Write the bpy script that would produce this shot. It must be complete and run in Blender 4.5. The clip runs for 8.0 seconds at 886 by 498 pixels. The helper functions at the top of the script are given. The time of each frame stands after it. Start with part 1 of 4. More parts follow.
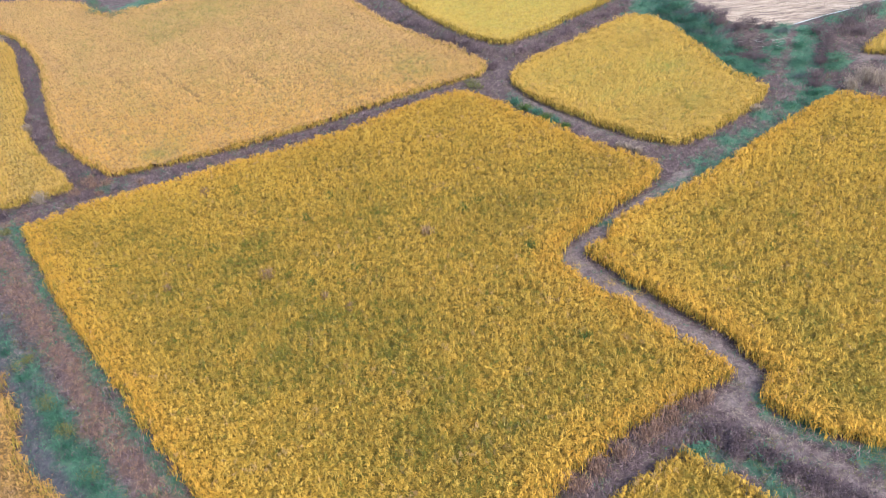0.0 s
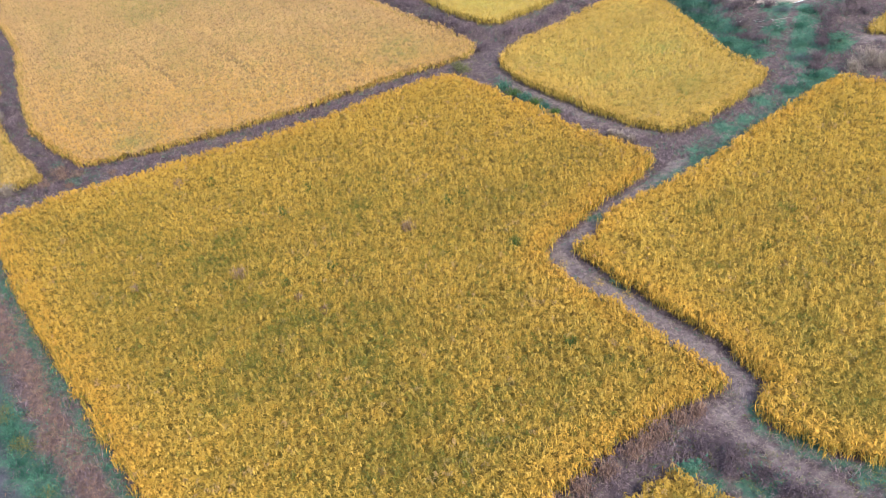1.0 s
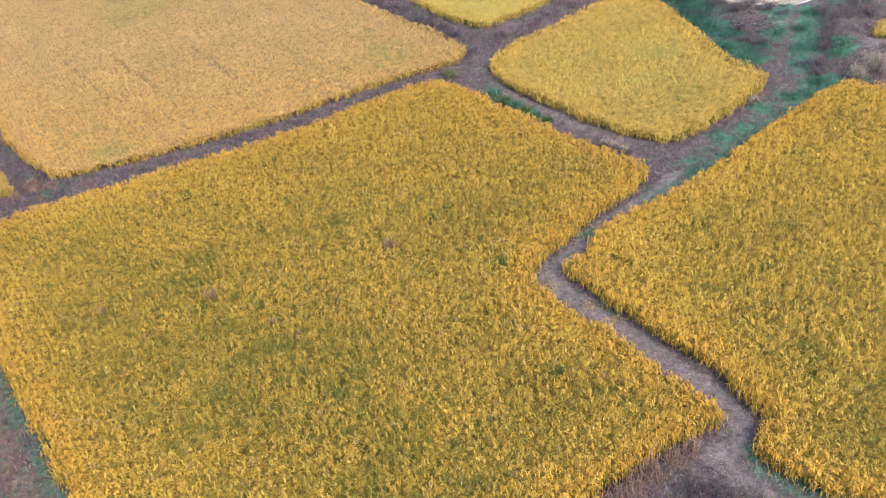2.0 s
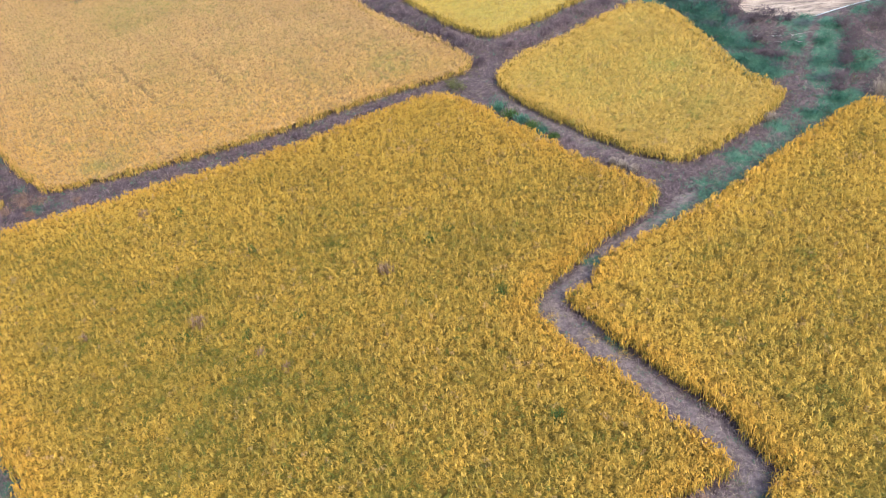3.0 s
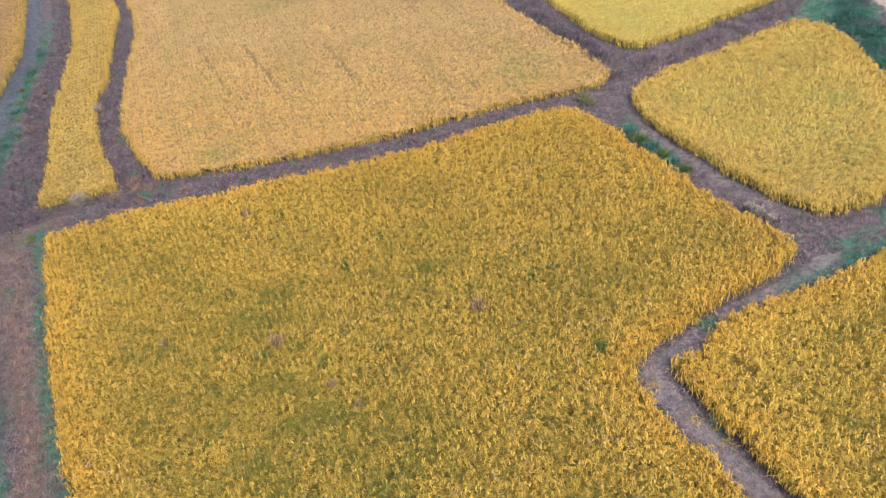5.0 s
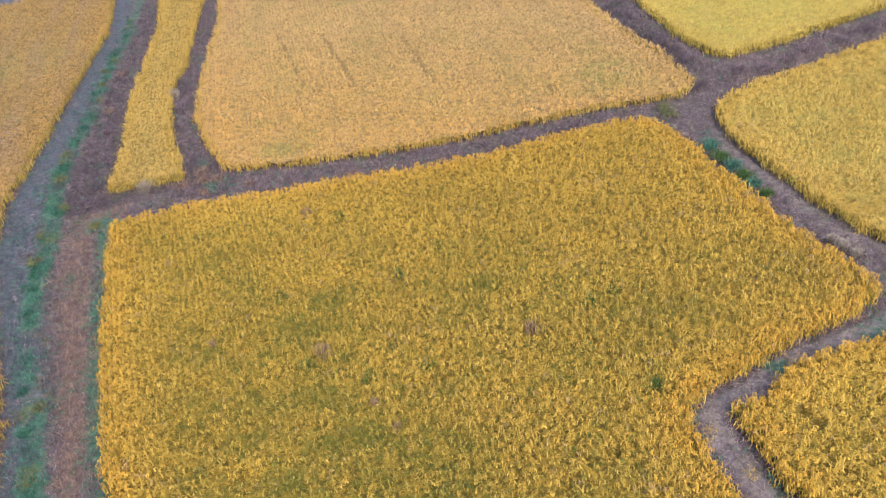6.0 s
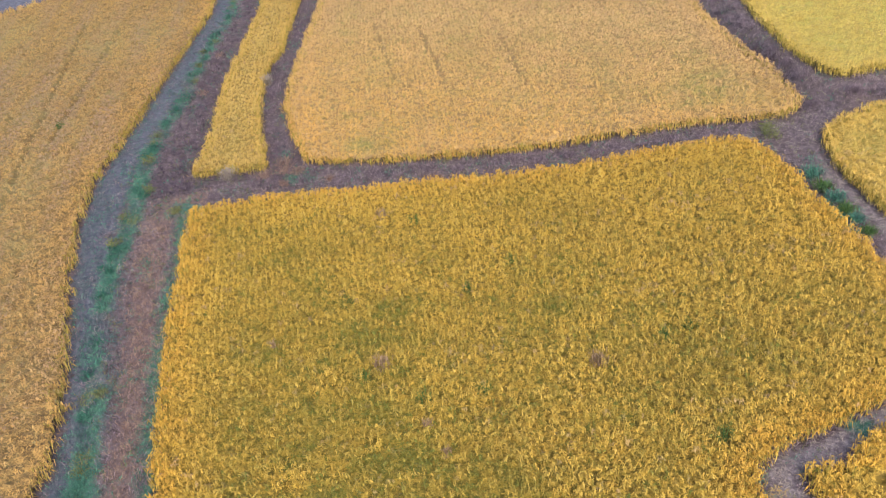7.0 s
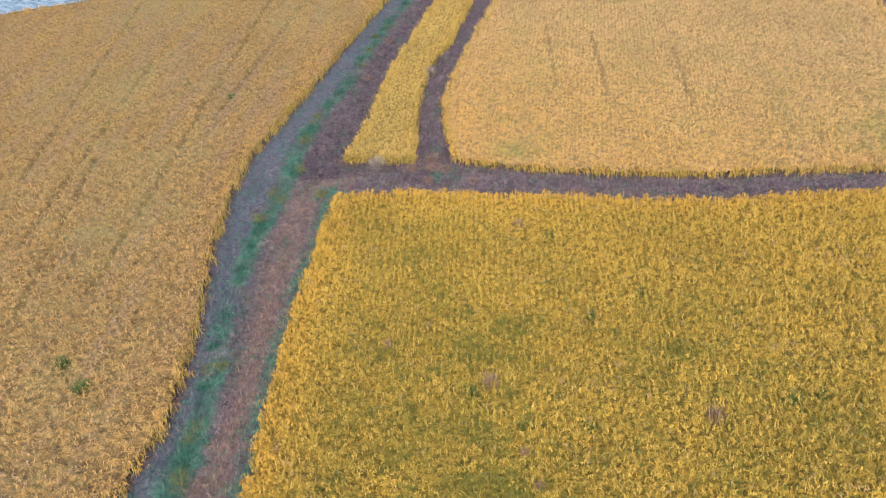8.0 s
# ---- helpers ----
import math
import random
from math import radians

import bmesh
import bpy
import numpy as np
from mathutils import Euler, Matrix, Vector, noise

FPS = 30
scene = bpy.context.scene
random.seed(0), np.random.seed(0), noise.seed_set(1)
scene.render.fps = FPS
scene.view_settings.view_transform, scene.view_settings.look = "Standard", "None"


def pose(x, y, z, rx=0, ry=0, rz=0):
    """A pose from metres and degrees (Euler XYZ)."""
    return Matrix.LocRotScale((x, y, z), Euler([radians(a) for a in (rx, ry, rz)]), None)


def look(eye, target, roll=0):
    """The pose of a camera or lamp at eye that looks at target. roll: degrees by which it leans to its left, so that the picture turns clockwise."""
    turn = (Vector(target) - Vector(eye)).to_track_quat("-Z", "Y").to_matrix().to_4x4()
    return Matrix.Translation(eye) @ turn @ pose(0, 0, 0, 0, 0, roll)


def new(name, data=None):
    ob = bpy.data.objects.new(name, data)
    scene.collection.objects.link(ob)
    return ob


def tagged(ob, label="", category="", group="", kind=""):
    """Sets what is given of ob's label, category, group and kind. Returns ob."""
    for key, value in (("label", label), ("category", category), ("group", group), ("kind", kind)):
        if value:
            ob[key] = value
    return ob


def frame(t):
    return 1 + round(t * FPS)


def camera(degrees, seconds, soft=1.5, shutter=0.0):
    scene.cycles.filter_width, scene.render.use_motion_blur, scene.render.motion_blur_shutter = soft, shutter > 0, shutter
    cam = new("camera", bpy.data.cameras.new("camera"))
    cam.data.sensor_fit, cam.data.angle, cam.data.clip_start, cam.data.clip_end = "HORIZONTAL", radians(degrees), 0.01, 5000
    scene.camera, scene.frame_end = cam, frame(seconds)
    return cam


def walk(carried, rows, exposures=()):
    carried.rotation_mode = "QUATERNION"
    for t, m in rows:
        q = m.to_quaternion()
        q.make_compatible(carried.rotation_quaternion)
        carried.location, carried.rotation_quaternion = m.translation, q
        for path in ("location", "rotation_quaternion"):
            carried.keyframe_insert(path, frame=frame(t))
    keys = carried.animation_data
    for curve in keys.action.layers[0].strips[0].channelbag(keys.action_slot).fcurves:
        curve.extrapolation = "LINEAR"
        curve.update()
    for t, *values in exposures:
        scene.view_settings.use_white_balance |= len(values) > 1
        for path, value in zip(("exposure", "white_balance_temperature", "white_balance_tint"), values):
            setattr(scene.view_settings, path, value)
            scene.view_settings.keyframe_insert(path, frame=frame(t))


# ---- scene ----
cam = camera(52.6, 8.0, soft=0.7)
PATH = [
    (0, (-0.24, 0.513, 28.194), (-0.279, 2.227, 27.164), -6.5),
    (0.5, (0.371, 1.906, 28.019), (0.329, 3.611, 26.974), -6.7),
    (1, (0.939, 3.344, 27.873), (0.893, 5.028, 26.794), -6.9),
    (1.5, (1.512, 4.691, 27.699), (1.463, 6.369, 26.612), -7.1),
    (3, (3.054, 8.798, 27.335), (2.968, 10.476, 26.251), -7.3),
    (3.5, (3.485, 9.911, 27.458), (3.323, 11.585, 26.375), -7.3),
    (4, (3.871, 11.102, 27.433), (3.638, 12.768, 26.351), -7.2),
    (5.5, (5.189, 14.715, 27.699), (4.713, 16.318, 26.602), -7.1),
    (6, (5.549, 15.967, 27.887), (4.985, 17.536, 26.784), -7.1),
    (6.5, (5.854, 17.193, 28.068), (5.195, 18.721, 26.959), -7.0),
    (7, (6.088, 18.388, 28.268), (5.329, 19.866, 27.154), -6.8),
    (7.5, (6.326, 19.392, 28.608), (5.432, 20.79, 27.491), -6.3),
    (8, (6.762, 20.384, 29.023), (5.707, 21.671, 27.913), -5.8),
]
walk(cam, [(t, look(eye, target, roll)) for t, eye, target, roll in PATH],
     [(0, 1.54), (1.5, 1.52), (4, 1.50), (6, 1.46), (8, 1.45)])

# ---- sky, sun, exposure ----
world = bpy.data.worlds.new("sky")
scene.world = world
world.use_nodes = True
wn = world.node_tree
sky = wn.nodes.new("ShaderNodeTexSky")
sky.sky_type = "NISHITA"
sky.sun_disc = False
sky.sun_elevation = radians(36)
sky.sun_rotation = radians(142)
sky.air_density, sky.dust_density = 1.0, 3.0
wn.links.new(sky.outputs[0], wn.nodes["Background"].inputs[0])
wn.nodes["Background"].inputs[1].default_value = 0.15
sun = new("sun", bpy.data.lights.new("sun", "SUN"))
sun.data.energy, sun.data.angle, sun.data.color = 1.45, radians(25), (1.0, 0.88, 0.75)
sun.matrix_world = look((25, -32, 30), (0, 0, 0))


# ---- materials ----
def nodes_of(name, rough=0.7):
    m = bpy.data.materials.new(name)
    m.use_nodes = True
    nt = m.node_tree
    b = nt.nodes["Principled BSDF"]
    b.inputs["Roughness"].default_value = rough
    b.inputs["Specular IOR Level"].default_value = 0.25
    return m, nt, b


def ramp(nt, fac, stops):
    r = nt.nodes.new("ShaderNodeValToRGB")
    e = r.color_ramp.elements
    while len(e) < len(stops):
        e.new(0.5)
    for el, (p, c) in zip(e, stops):
        el.position, el.color = p, (*c, 1)
    nt.links.new(fac, r.inputs[0])
    return r.outputs[0]


def noise_of(nt, scale, detail=3.0, rough=0.55, stretch=None, turn=0.0):
    tc = nt.nodes.new("ShaderNodeTexCoord")
    src = tc.outputs["Object"]
    if stretch:
        mp = nt.nodes.new("ShaderNodeMapping")
        mp.inputs["Scale"].default_value = stretch
        mp.inputs["Rotation"].default_value = (0, 0, turn)
        nt.links.new(src, mp.inputs[0])
        src = mp.outputs[0]
    n = nt.nodes.new("ShaderNodeTexNoise")
    n.inputs["Scale"].default_value = scale
    n.inputs["Detail"].default_value = detail
    n.inputs["Roughness"].default_value = rough
    nt.links.new(src, n.inputs["Vector"])
    return n.outputs["Fac"]


def mix(nt, fac, a, b, blend="MIX"):
    x = nt.nodes.new("ShaderNodeMix")
    x.data_type, x.blend_type = "RGBA", blend
    for sock, v in ((x.inputs["Factor"], fac), (x.inputs["A"], a), (x.inputs["B"], b)):
        if isinstance(v, bpy.types.NodeSocket):
            nt.links.new(v, sock)
        else:
            sock.default_value = v if isinstance(v, (int, float)) else (*v, 1)
    return x.outputs["Result"]


def attr(nt, name):
    a = nt.nodes.new("ShaderNodeAttribute")
    a.attribute_name = name
    return a.outputs["Fac"]


def island(nt):
    return nt.nodes.new("ShaderNodeNewGeometry").outputs["Random Per Island"]


def leafy(nt, b, colour, through_light=0.3):
    """Thin leaf: some of the light comes through it."""
    tr = nt.nodes.new("ShaderNodeBsdfTranslucent")
    mx = nt.nodes.new("ShaderNodeMixShader")
    mx.inputs[0].default_value = through_light
    nt.links.new(colour, b.inputs["Base Color"])
    nt.links.new(colour, tr.inputs["Color"])
    nt.links.new(b.outputs[0], mx.inputs[1])
    nt.links.new(tr.outputs[0], mx.inputs[2])
    nt.links.new(mx.outputs[0], nt.nodes["Material Output"].inputs["Surface"])


def widened(nt, value, gain):
    """The value spread about its middle."""
    w = nt.nodes.new("ShaderNodeMapRange")
    w.inputs["From Min"].default_value, w.inputs["From Max"].default_value = 0.5 - 0.5 / gain, 0.5 + 0.5 / gain
    nt.links.new(value, w.inputs["Value"])
    return w.outputs["Result"]


def rice_material(name, gold, pale, brown, green, litter=False):
    """Ears in tones that change from hill to hill; redder where the plot dries out first, along its margin, and where
    the north plot has less painted haze.
    """
    m, nt, b = nodes_of(name, 0.6)
    tone = attr(nt, "tone")
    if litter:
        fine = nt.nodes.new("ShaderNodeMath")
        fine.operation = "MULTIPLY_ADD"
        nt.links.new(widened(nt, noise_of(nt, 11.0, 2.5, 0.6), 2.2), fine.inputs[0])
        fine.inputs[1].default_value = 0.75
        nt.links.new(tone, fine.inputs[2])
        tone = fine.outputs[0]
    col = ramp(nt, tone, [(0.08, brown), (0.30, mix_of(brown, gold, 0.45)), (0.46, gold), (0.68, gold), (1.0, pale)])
    patch = ramp(nt, noise_of(nt, 0.16, 5.0, 0.6), [(0.38, (0, 0, 0)), (0.68, (1, 1, 1))])
    col = mix(nt, patch, col, mix(nt, 0.25, col, brown))
    col = mix(nt, attr(nt, "rim_haze"), col, mix(nt, 0.6, col, (0.60, 0.325, 0.048)))
    col = mix(nt, attr(nt, "fade"), col, (0.30, 0.20, 0.15))
    col = mix(nt, attr(nt, "green"), col, green)
    leafy(nt, b, col, 0.18)
    return m


def mix_of(a, b, f):
    return tuple(p + (q - p) * f for p, q in zip(a, b))


def grass_material(name, stops):
    m, nt, b = nodes_of(name, 0.75)
    tuft = mix(nt, 0.35, widened(nt, noise_of(nt, 3.6, 3.0, 0.6), 1.9), widened(nt, noise_of(nt, 0.6, 4.0, 0.65), 1.6))
    r = mix(nt, 0.30, tuft, island(nt))
    leafy(nt, b, ramp(nt, r, stops), 0.25)
    return m


# ripe, palest, brown and green colours of each crop; peach is also bluer for haze
CROPS = {
    "amber": ((0.51, 0.328, 0.054), (0.55, 0.382, 0.083), (0.15, 0.102, 0.018), (0.115, 0.125, 0.02)),
    "orange": ((0.56, 0.365, 0.06), (0.59, 0.41, 0.088), (0.165, 0.11, 0.019), (0.12, 0.13, 0.021)),
    "straw": ((0.50, 0.345, 0.10), (0.57, 0.415, 0.145), (0.19, 0.13, 0.035), (0.17, 0.19, 0.045)),
    "lemon": ((0.54, 0.372, 0.088), (0.585, 0.43, 0.13), (0.26, 0.185, 0.045), (0.25, 0.30, 0.08)),
    "lime": ((0.53, 0.40, 0.095), (0.59, 0.46, 0.145), (0.31, 0.23, 0.055), (0.27, 0.34, 0.09)),
    "peach": ((0.56, 0.366, 0.155), (0.59, 0.41, 0.195), (0.23, 0.15, 0.066), (0.20, 0.22, 0.06)),
    "tan": ((0.42, 0.253, 0.082), (0.45, 0.29, 0.112), (0.14, 0.088, 0.035), (0.25, 0.24, 0.10)),
}
RICE = {k: rice_material("rice_" + k, *c) for k, c in CROPS.items()}
LOWER = {k: rice_material("lower_leaves_" + k, *c, litter=True) for k, c in CROPS.items()}


def plain_rough(name, stops, scale, rough=0.9):
    m, nt, b = nodes_of(name, rough)
    nt.links.new(ramp(nt, noise_of(nt, scale, 5.0, 0.65), stops), b.inputs["Base Color"])
    return m


STEM = grass_material("rice_stems", [(0.2, (0.168, 0.144, 0.042)), (0.5, (0.324, 0.264, 0.06)), (0.8, (0.504, 0.384, 0.108))])
DRY = grass_material("dry_grass", [(0.15, (0.04, 0.03, 0.038)), (0.45, (0.145, 0.109, 0.13)), (0.65, (0.27, 0.208, 0.236)), (0.92, (0.42, 0.345, 0.36))])
RUST = grass_material("rust_grass", [(0.15, (0.075, 0.050, 0.047)), (0.45, (0.205, 0.132, 0.108)), (0.7, (0.345, 0.235, 0.18)), (0.95, (0.47, 0.35, 0.27))])
GREEN = grass_material("green_grass", [(0.12, (0.018, 0.05, 0.044)), (0.45, (0.05, 0.14, 0.105)), (0.68, (0.095, 0.26, 0.172)), (0.92, (0.22, 0.31, 0.18))])
OLIVE = grass_material("olive_grass", [(0.2, (0.07, 0.085, 0.04)), (0.5, (0.14, 0.15, 0.06)), (0.75, (0.22, 0.21, 0.09)), (0.95, (0.34, 0.29, 0.15))])
TEAL = grass_material("dull_weeds", [(0.15, (0.03, 0.05, 0.056)), (0.45, (0.078, 0.112, 0.122)), (0.7, (0.14, 0.17, 0.175)), (0.95, (0.26, 0.275, 0.27))])
WEED = grass_material("ridge_weed_leaves", [(0.2, (0.014, 0.062, 0.046)), (0.5, (0.032, 0.125, 0.085)), (0.75, (0.06, 0.18, 0.105)), (0.95, (0.15, 0.24, 0.12))])
PURPLE = grass_material("dark_weed_stalks", [(0.2, (0.022, 0.016, 0.026)), (0.5, (0.075, 0.054, 0.078)), (0.75, (0.15, 0.112, 0.142)), (0.95, (0.28, 0.22, 0.25))])
PALE = grass_material("bleached_straw", [(0.2, (0.19, 0.158, 0.135)), (0.6, (0.33, 0.285, 0.245)), (0.95, (0.46, 0.41, 0.35))])


def ground_material():
    m, nt, b = nodes_of("earth", 0.95)
    fine = noise_of(nt, 3.0, 8.0, 0.7)
    soil = ramp(nt, fine, [(0.3, (0.0368, 0.0283, 0.0332)), (0.5, (0.0893, 0.0683, 0.0753)), (0.7, (0.168, 0.131, 0.139))])
    trod = ramp(nt, fine, [(0.3, (0.074, 0.06, 0.066)), (0.5, (0.158, 0.13, 0.138)), (0.7, (0.25, 0.212, 0.222))])
    road = ramp(nt, fine, [(0.3, (0.035, 0.04, 0.058)), (0.5, (0.078, 0.082, 0.11)), (0.7, (0.14, 0.138, 0.17))])
    rust = ramp(nt, fine, [(0.3, (0.065, 0.045, 0.045)), (0.5, (0.135, 0.094, 0.088)), (0.7, (0.22, 0.16, 0.145))])
    turf = ramp(nt, fine, [(0.3, (0.024, 0.062, 0.05)), (0.5, (0.055, 0.135, 0.098)), (0.7, (0.10, 0.19, 0.13))])
    straw = ramp(nt, noise_of(nt, 0.5, 6.0, 0.7, (1.0, 5.0, 1.0), radians(25)), [(0.36, (0.15, 0.12, 0.115)), (0.47, (0.31, 0.255, 0.215)), (0.62, (0.47, 0.40, 0.34))])
    col = soil
    for name, c in (("trod", trod), ("road", road), ("rust", rust), ("turf", turf), ("straw", straw)):
        edge = nt.nodes.new("ShaderNodeMath")
        edge.operation = "MULTIPLY_ADD"
        wob = nt.nodes.new("ShaderNodeMath")
        wob.operation = "SUBTRACT"
        nt.links.new(noise_of(nt, 1.7, 5.0, 0.7), wob.inputs[0])
        wob.inputs[1].default_value = 0.5
        nt.links.new(wob.outputs[0], edge.inputs[0])
        edge.inputs[1].default_value = 1.7
        nt.links.new(attr(nt, name), edge.inputs[2])
        fac = ramp(nt, edge.outputs[0], [(0.25, (0, 0, 0)), (0.75, (1, 1, 1))])
        col = mix(nt, fac, col, c)
    nt.links.new(col, b.inputs["Base Color"])
    bump = nt.nodes.new("ShaderNodeBump")
    bump.inputs["Strength"].default_value, bump.inputs["Distance"].default_value = 0.8, 0.12
    nt.links.new(noise_of(nt, 6.0, 8.0, 0.7), bump.inputs["Height"])
    nt.links.new(bump.outputs[0], b.inputs["Normal"])
    return m


# ---- plan of the fields: outline, ground level, colour, row direction (degrees), hills a square metre, blades a hill ----
FIELDS = {
    "middle": ([(-30.1, 54.9), (-25.8, 47.7), (-22.8, 43.0), (-18.9, 37.4), (-16.3, 33.6), (-12.4, 27.9), (-6.0, 18.6), (-1.0, 23.2), (2.7, 26.7),
                (5.9, 29.6), (8.6, 31.2), (10.2, 32.0), (11.6, 32.6), (11.9, 33.3), (11.2, 34.3), (10.1, 36.3), (8.2, 39.5), (6.8, 41.2),
                (5.6, 43.4), (5.3, 44.6), (6.0, 46.0), (7.4, 47.4), (9.6, 49.8), (12.3, 52.1), (13.4, 53.5), (13.8, 54.3), (12.4, 56.6), (10.4, 58.6),
                (8.5, 61.5), (5.8, 65.5), (4.7, 67.5), (2.9, 70.1), (1.0, 71.7), (-0.7, 71.35), (-4.5, 68.9), (-8.9, 65.6), (-13.0, 63.55),
                (-17.1, 61.85), (-20.9, 59.95), (-24.6, 58.4), (-28.0, 56.4)], 0.0, "amber", 124, 23, (5, 4)),
    "east": ([(6.9, 44.9), (8.7, 46.1), (8.8, 47.1), (9.8, 48.4), (12.3, 50.0), (14.2, 51.2), (16.2, 52.7), (18.7, 54.8), (21.5, 57.3), (24.3, 59.6),
              (26.7, 61.7), (29.0, 63.3), (29.8, 62.9), (33.0, 60.5), (37.0, 57.8), (34.0, 40.0), (27.0, 22.3), (22.0, 24.5), (16.4, 27.4), (15.1, 28.1),
              (14.2, 28.7), (13.3, 29.7), (12.6, 30.9), (12.8, 31.8), (13.6, 32.7), (13.1, 33.9), (12.4, 36.0), (11.4, 37.4), (10.1, 39.4),
              (8.8, 41.6), (7.6, 43.6)], 0.0, "orange", 124, 23, (5, 4)),
    "diamond": ([(5.4, 73.5), (5.8, 71.0), (7.4, 67.4), (8.9, 65.3), (10.9, 62.0), (12.9, 59.5), (15.5, 57.1), (18.3, 58.6), (21.5, 61.3), (23.5, 63.5),
                 (24.6, 65.0), (23.8, 67.8), (22.9, 69.5), (22.5, 74.5), (21.9, 79.5), (21.3, 83.2), (20.2, 85.4), (18.3, 86.7), (15.0, 83.8),
                 (11.2, 80.0), (8.3, 77.7), (6.3, 75.4)], 0.3, "lemon", 40, 19, (4, 4)),
    "north": ([(4.0, 78.0), (3.0, 75.9), (0.5, 74.6), (-2.2, 73.6), (-6.8, 70.8), (-10.8, 68.3), (-15.4, 66.0), (-19.4, 64.4), (-22.2, 63.4),
               (-26.1, 62.6), (-28.0, 64.4), (-30.4, 67.2), (-32.6, 70.2), (-34.8, 74.5), (-38.4, 83.0), (-41.6, 91.0), (-45.0, 97.5), (-49.0, 103.5),
               (-58.0, 113.0), (-60.0, 121.0), (-52.0, 120.0), (-45.0, 116.0), (-40.2, 109.2), (-34.0, 111.6), (-25.0, 118.0), (-17.0, 121.0),
               (-12.0, 110.0), (-9.1, 102.3), (-5.1, 93.3), (-2.2, 88.4), (1.0, 83.8)], 0.0, "peach", 118, 14, (3, 4)),
    "strip": ([(-33.4, 59.3), (-28.6, 61.6), (-31.4, 65.3), (-34.2, 69.2), (-38.0, 76.0), (-39.4, 80.8), (-44.4, 91.7), (-48.0, 100.0), (-54.0, 108.0),
               (-60.0, 114.0), (-64.0, 113.0), (-56.0, 104.0), (-47.9, 90.2), (-44.2, 81.7), (-40.5, 73.5), (-35.1, 63.5)], -0.3, "straw", 118, 17, (4, 4)),
    "west": ([(-64.0, 108.0), (-58.0, 98.0), (-52.2, 88.0), (-47.7, 76.6), (-44.8, 69.7), (-42.3, 63.7), (-39.6, 56.9), (-36.3, 51.6), (-33.0, 47.4),
              (-30.2, 44.3), (-27.8, 41.6), (-25.5, 38.9), (-23.6, 36.3), (-22.6, 34.3), (-21.4, 31.5), (-19.3, 29.6), (-15.0, 25.0), (-24.0, 21.0),
              (-62.0, 43.0), (-92.0, 61.5), (-89.6, 65.8), (-87.3, 69.1), (-84.5, 72.2), (-76.0, 86.0)], -0.1, "tan", 112, 11, (3, 3)),
    "upper": ([(-4.5, 99.8), (-1.0, 91.0), (2.1, 85.0), (4.5, 81.5), (6.2, 80.8), (10.3, 84.0), (14.0, 87.5), (17.7, 91.1), (26.0, 100.0), (20.0, 118.0),
               (-12.0, 118.0)], 0.9, "lime", 75, 14, (2, 4)),
    "corner": ([(8.3, 28.4), (7.4, 27.8), (6.1, 26.9), (4.8, 26.0), (2.0, 23.3), (6.0, 18.0), (14.0, 19.0), (12.5, 23.6), (11.2, 25.1), (10.5, 25.7),
                (9.9, 26.6), (9.2, 27.3)], -0.1, "amber", 60, 20, (5, 6)),
    "patch": ([(33.6, 69.4), (37.0, 67.0), (46.0, 72.0), (44.0, 76.0), (38.0, 74.0)], 1.0, "lemon", 60, 15, (2, 4)),
}
STUBBLE = [(24.3, 88.0), (25.3, 82.6), (26.0, 78.5), (29.7, 76.0), (40.5, 80.7), (62.0, 90.0), (52.0, 125.0), (27.0, 118.0)]


def inside(poly, x, y):
    odd = np.zeros(x.shape, bool)
    for (x0, y0), (x1, y1) in zip(poly, poly[1:] + poly[:1]):
        if y0 != y1:
            odd ^= ((y0 > y) != (y1 > y)) & (x < (x1 - x0) * (y - y0) / (y1 - y0) + x0)
    return odd


def distance(poly, x, y):
    """Metres to the outline; negative inside."""
    best = np.full(x.shape, 1e9)
    for (x0, y0), (x1, y1) in zip(poly, poly[1:] + poly[:1]):
        dx, dy = x1 - x0, y1 - y0
        s = np.clip(((x - x0) * dx + (y - y0) * dy) / (dx * dx + dy * dy), 0, 1)
        best = np.minimum(best, (x - x0 - s * dx) ** 2 + (y - y0 - s * dy) ** 2)
    d = np.sqrt(best)
    return np.where(inside(poly, x, y), -d, d)


def waves(x, y, size, seed=0):
    """Smooth wandering values about 0, within about 1, of that size in metres."""
    rng = np.random.RandomState(seed)
    v = np.zeros(x.shape)
    for k in range(9):
        a, f, p = rng.uniform(0, 2 * np.pi), rng.uniform(0.5, 1.8) * 2 * np.pi / size, rng.uniform(0, 2 * np.pi)
        v += np.sin((x * np.cos(a) + y * np.sin(a)) * f + p)
    return v / 4.5


NAMES = list(FIELDS)


def gaps(x, y):
    return {n: distance(FIELDS[n][0], x, y) for n in NAMES}


def ground_z(x, y, d=None):
    """Paddies are level; the banks between them ease from one level to the next and stand a little proud."""
    d = d or gaps(x, y)
    ds = distance(STUBBLE, x, y)
    top, low = np.zeros(x.shape), np.zeros(x.shape)
    near = np.full(x.shape, 1e9)
    for n in NAMES:
        w = 1.0 / (np.maximum(d[n], 0) + 0.25) ** 3
        top, low, near = top + w * FIELDS[n][1], low + w, np.minimum(near, d[n])
    w = 1.0 / (np.maximum(ds, 0) + 0.5) ** 3
    top, low = top + w * 1.6, low + w
    far = np.clip((np.hypot(x + 10, y - 65) - 90) / 120, 0, 1)
    bank = np.clip(near / 0.6, 0, 1) * 0.18 * (ds > 0) * (1 - far)
    return top / low * (1 - far) + bank + 0.05 * waves(x, y, 1.6, 3) * np.clip(near / 0.4, 0, 1) * (1 - far)


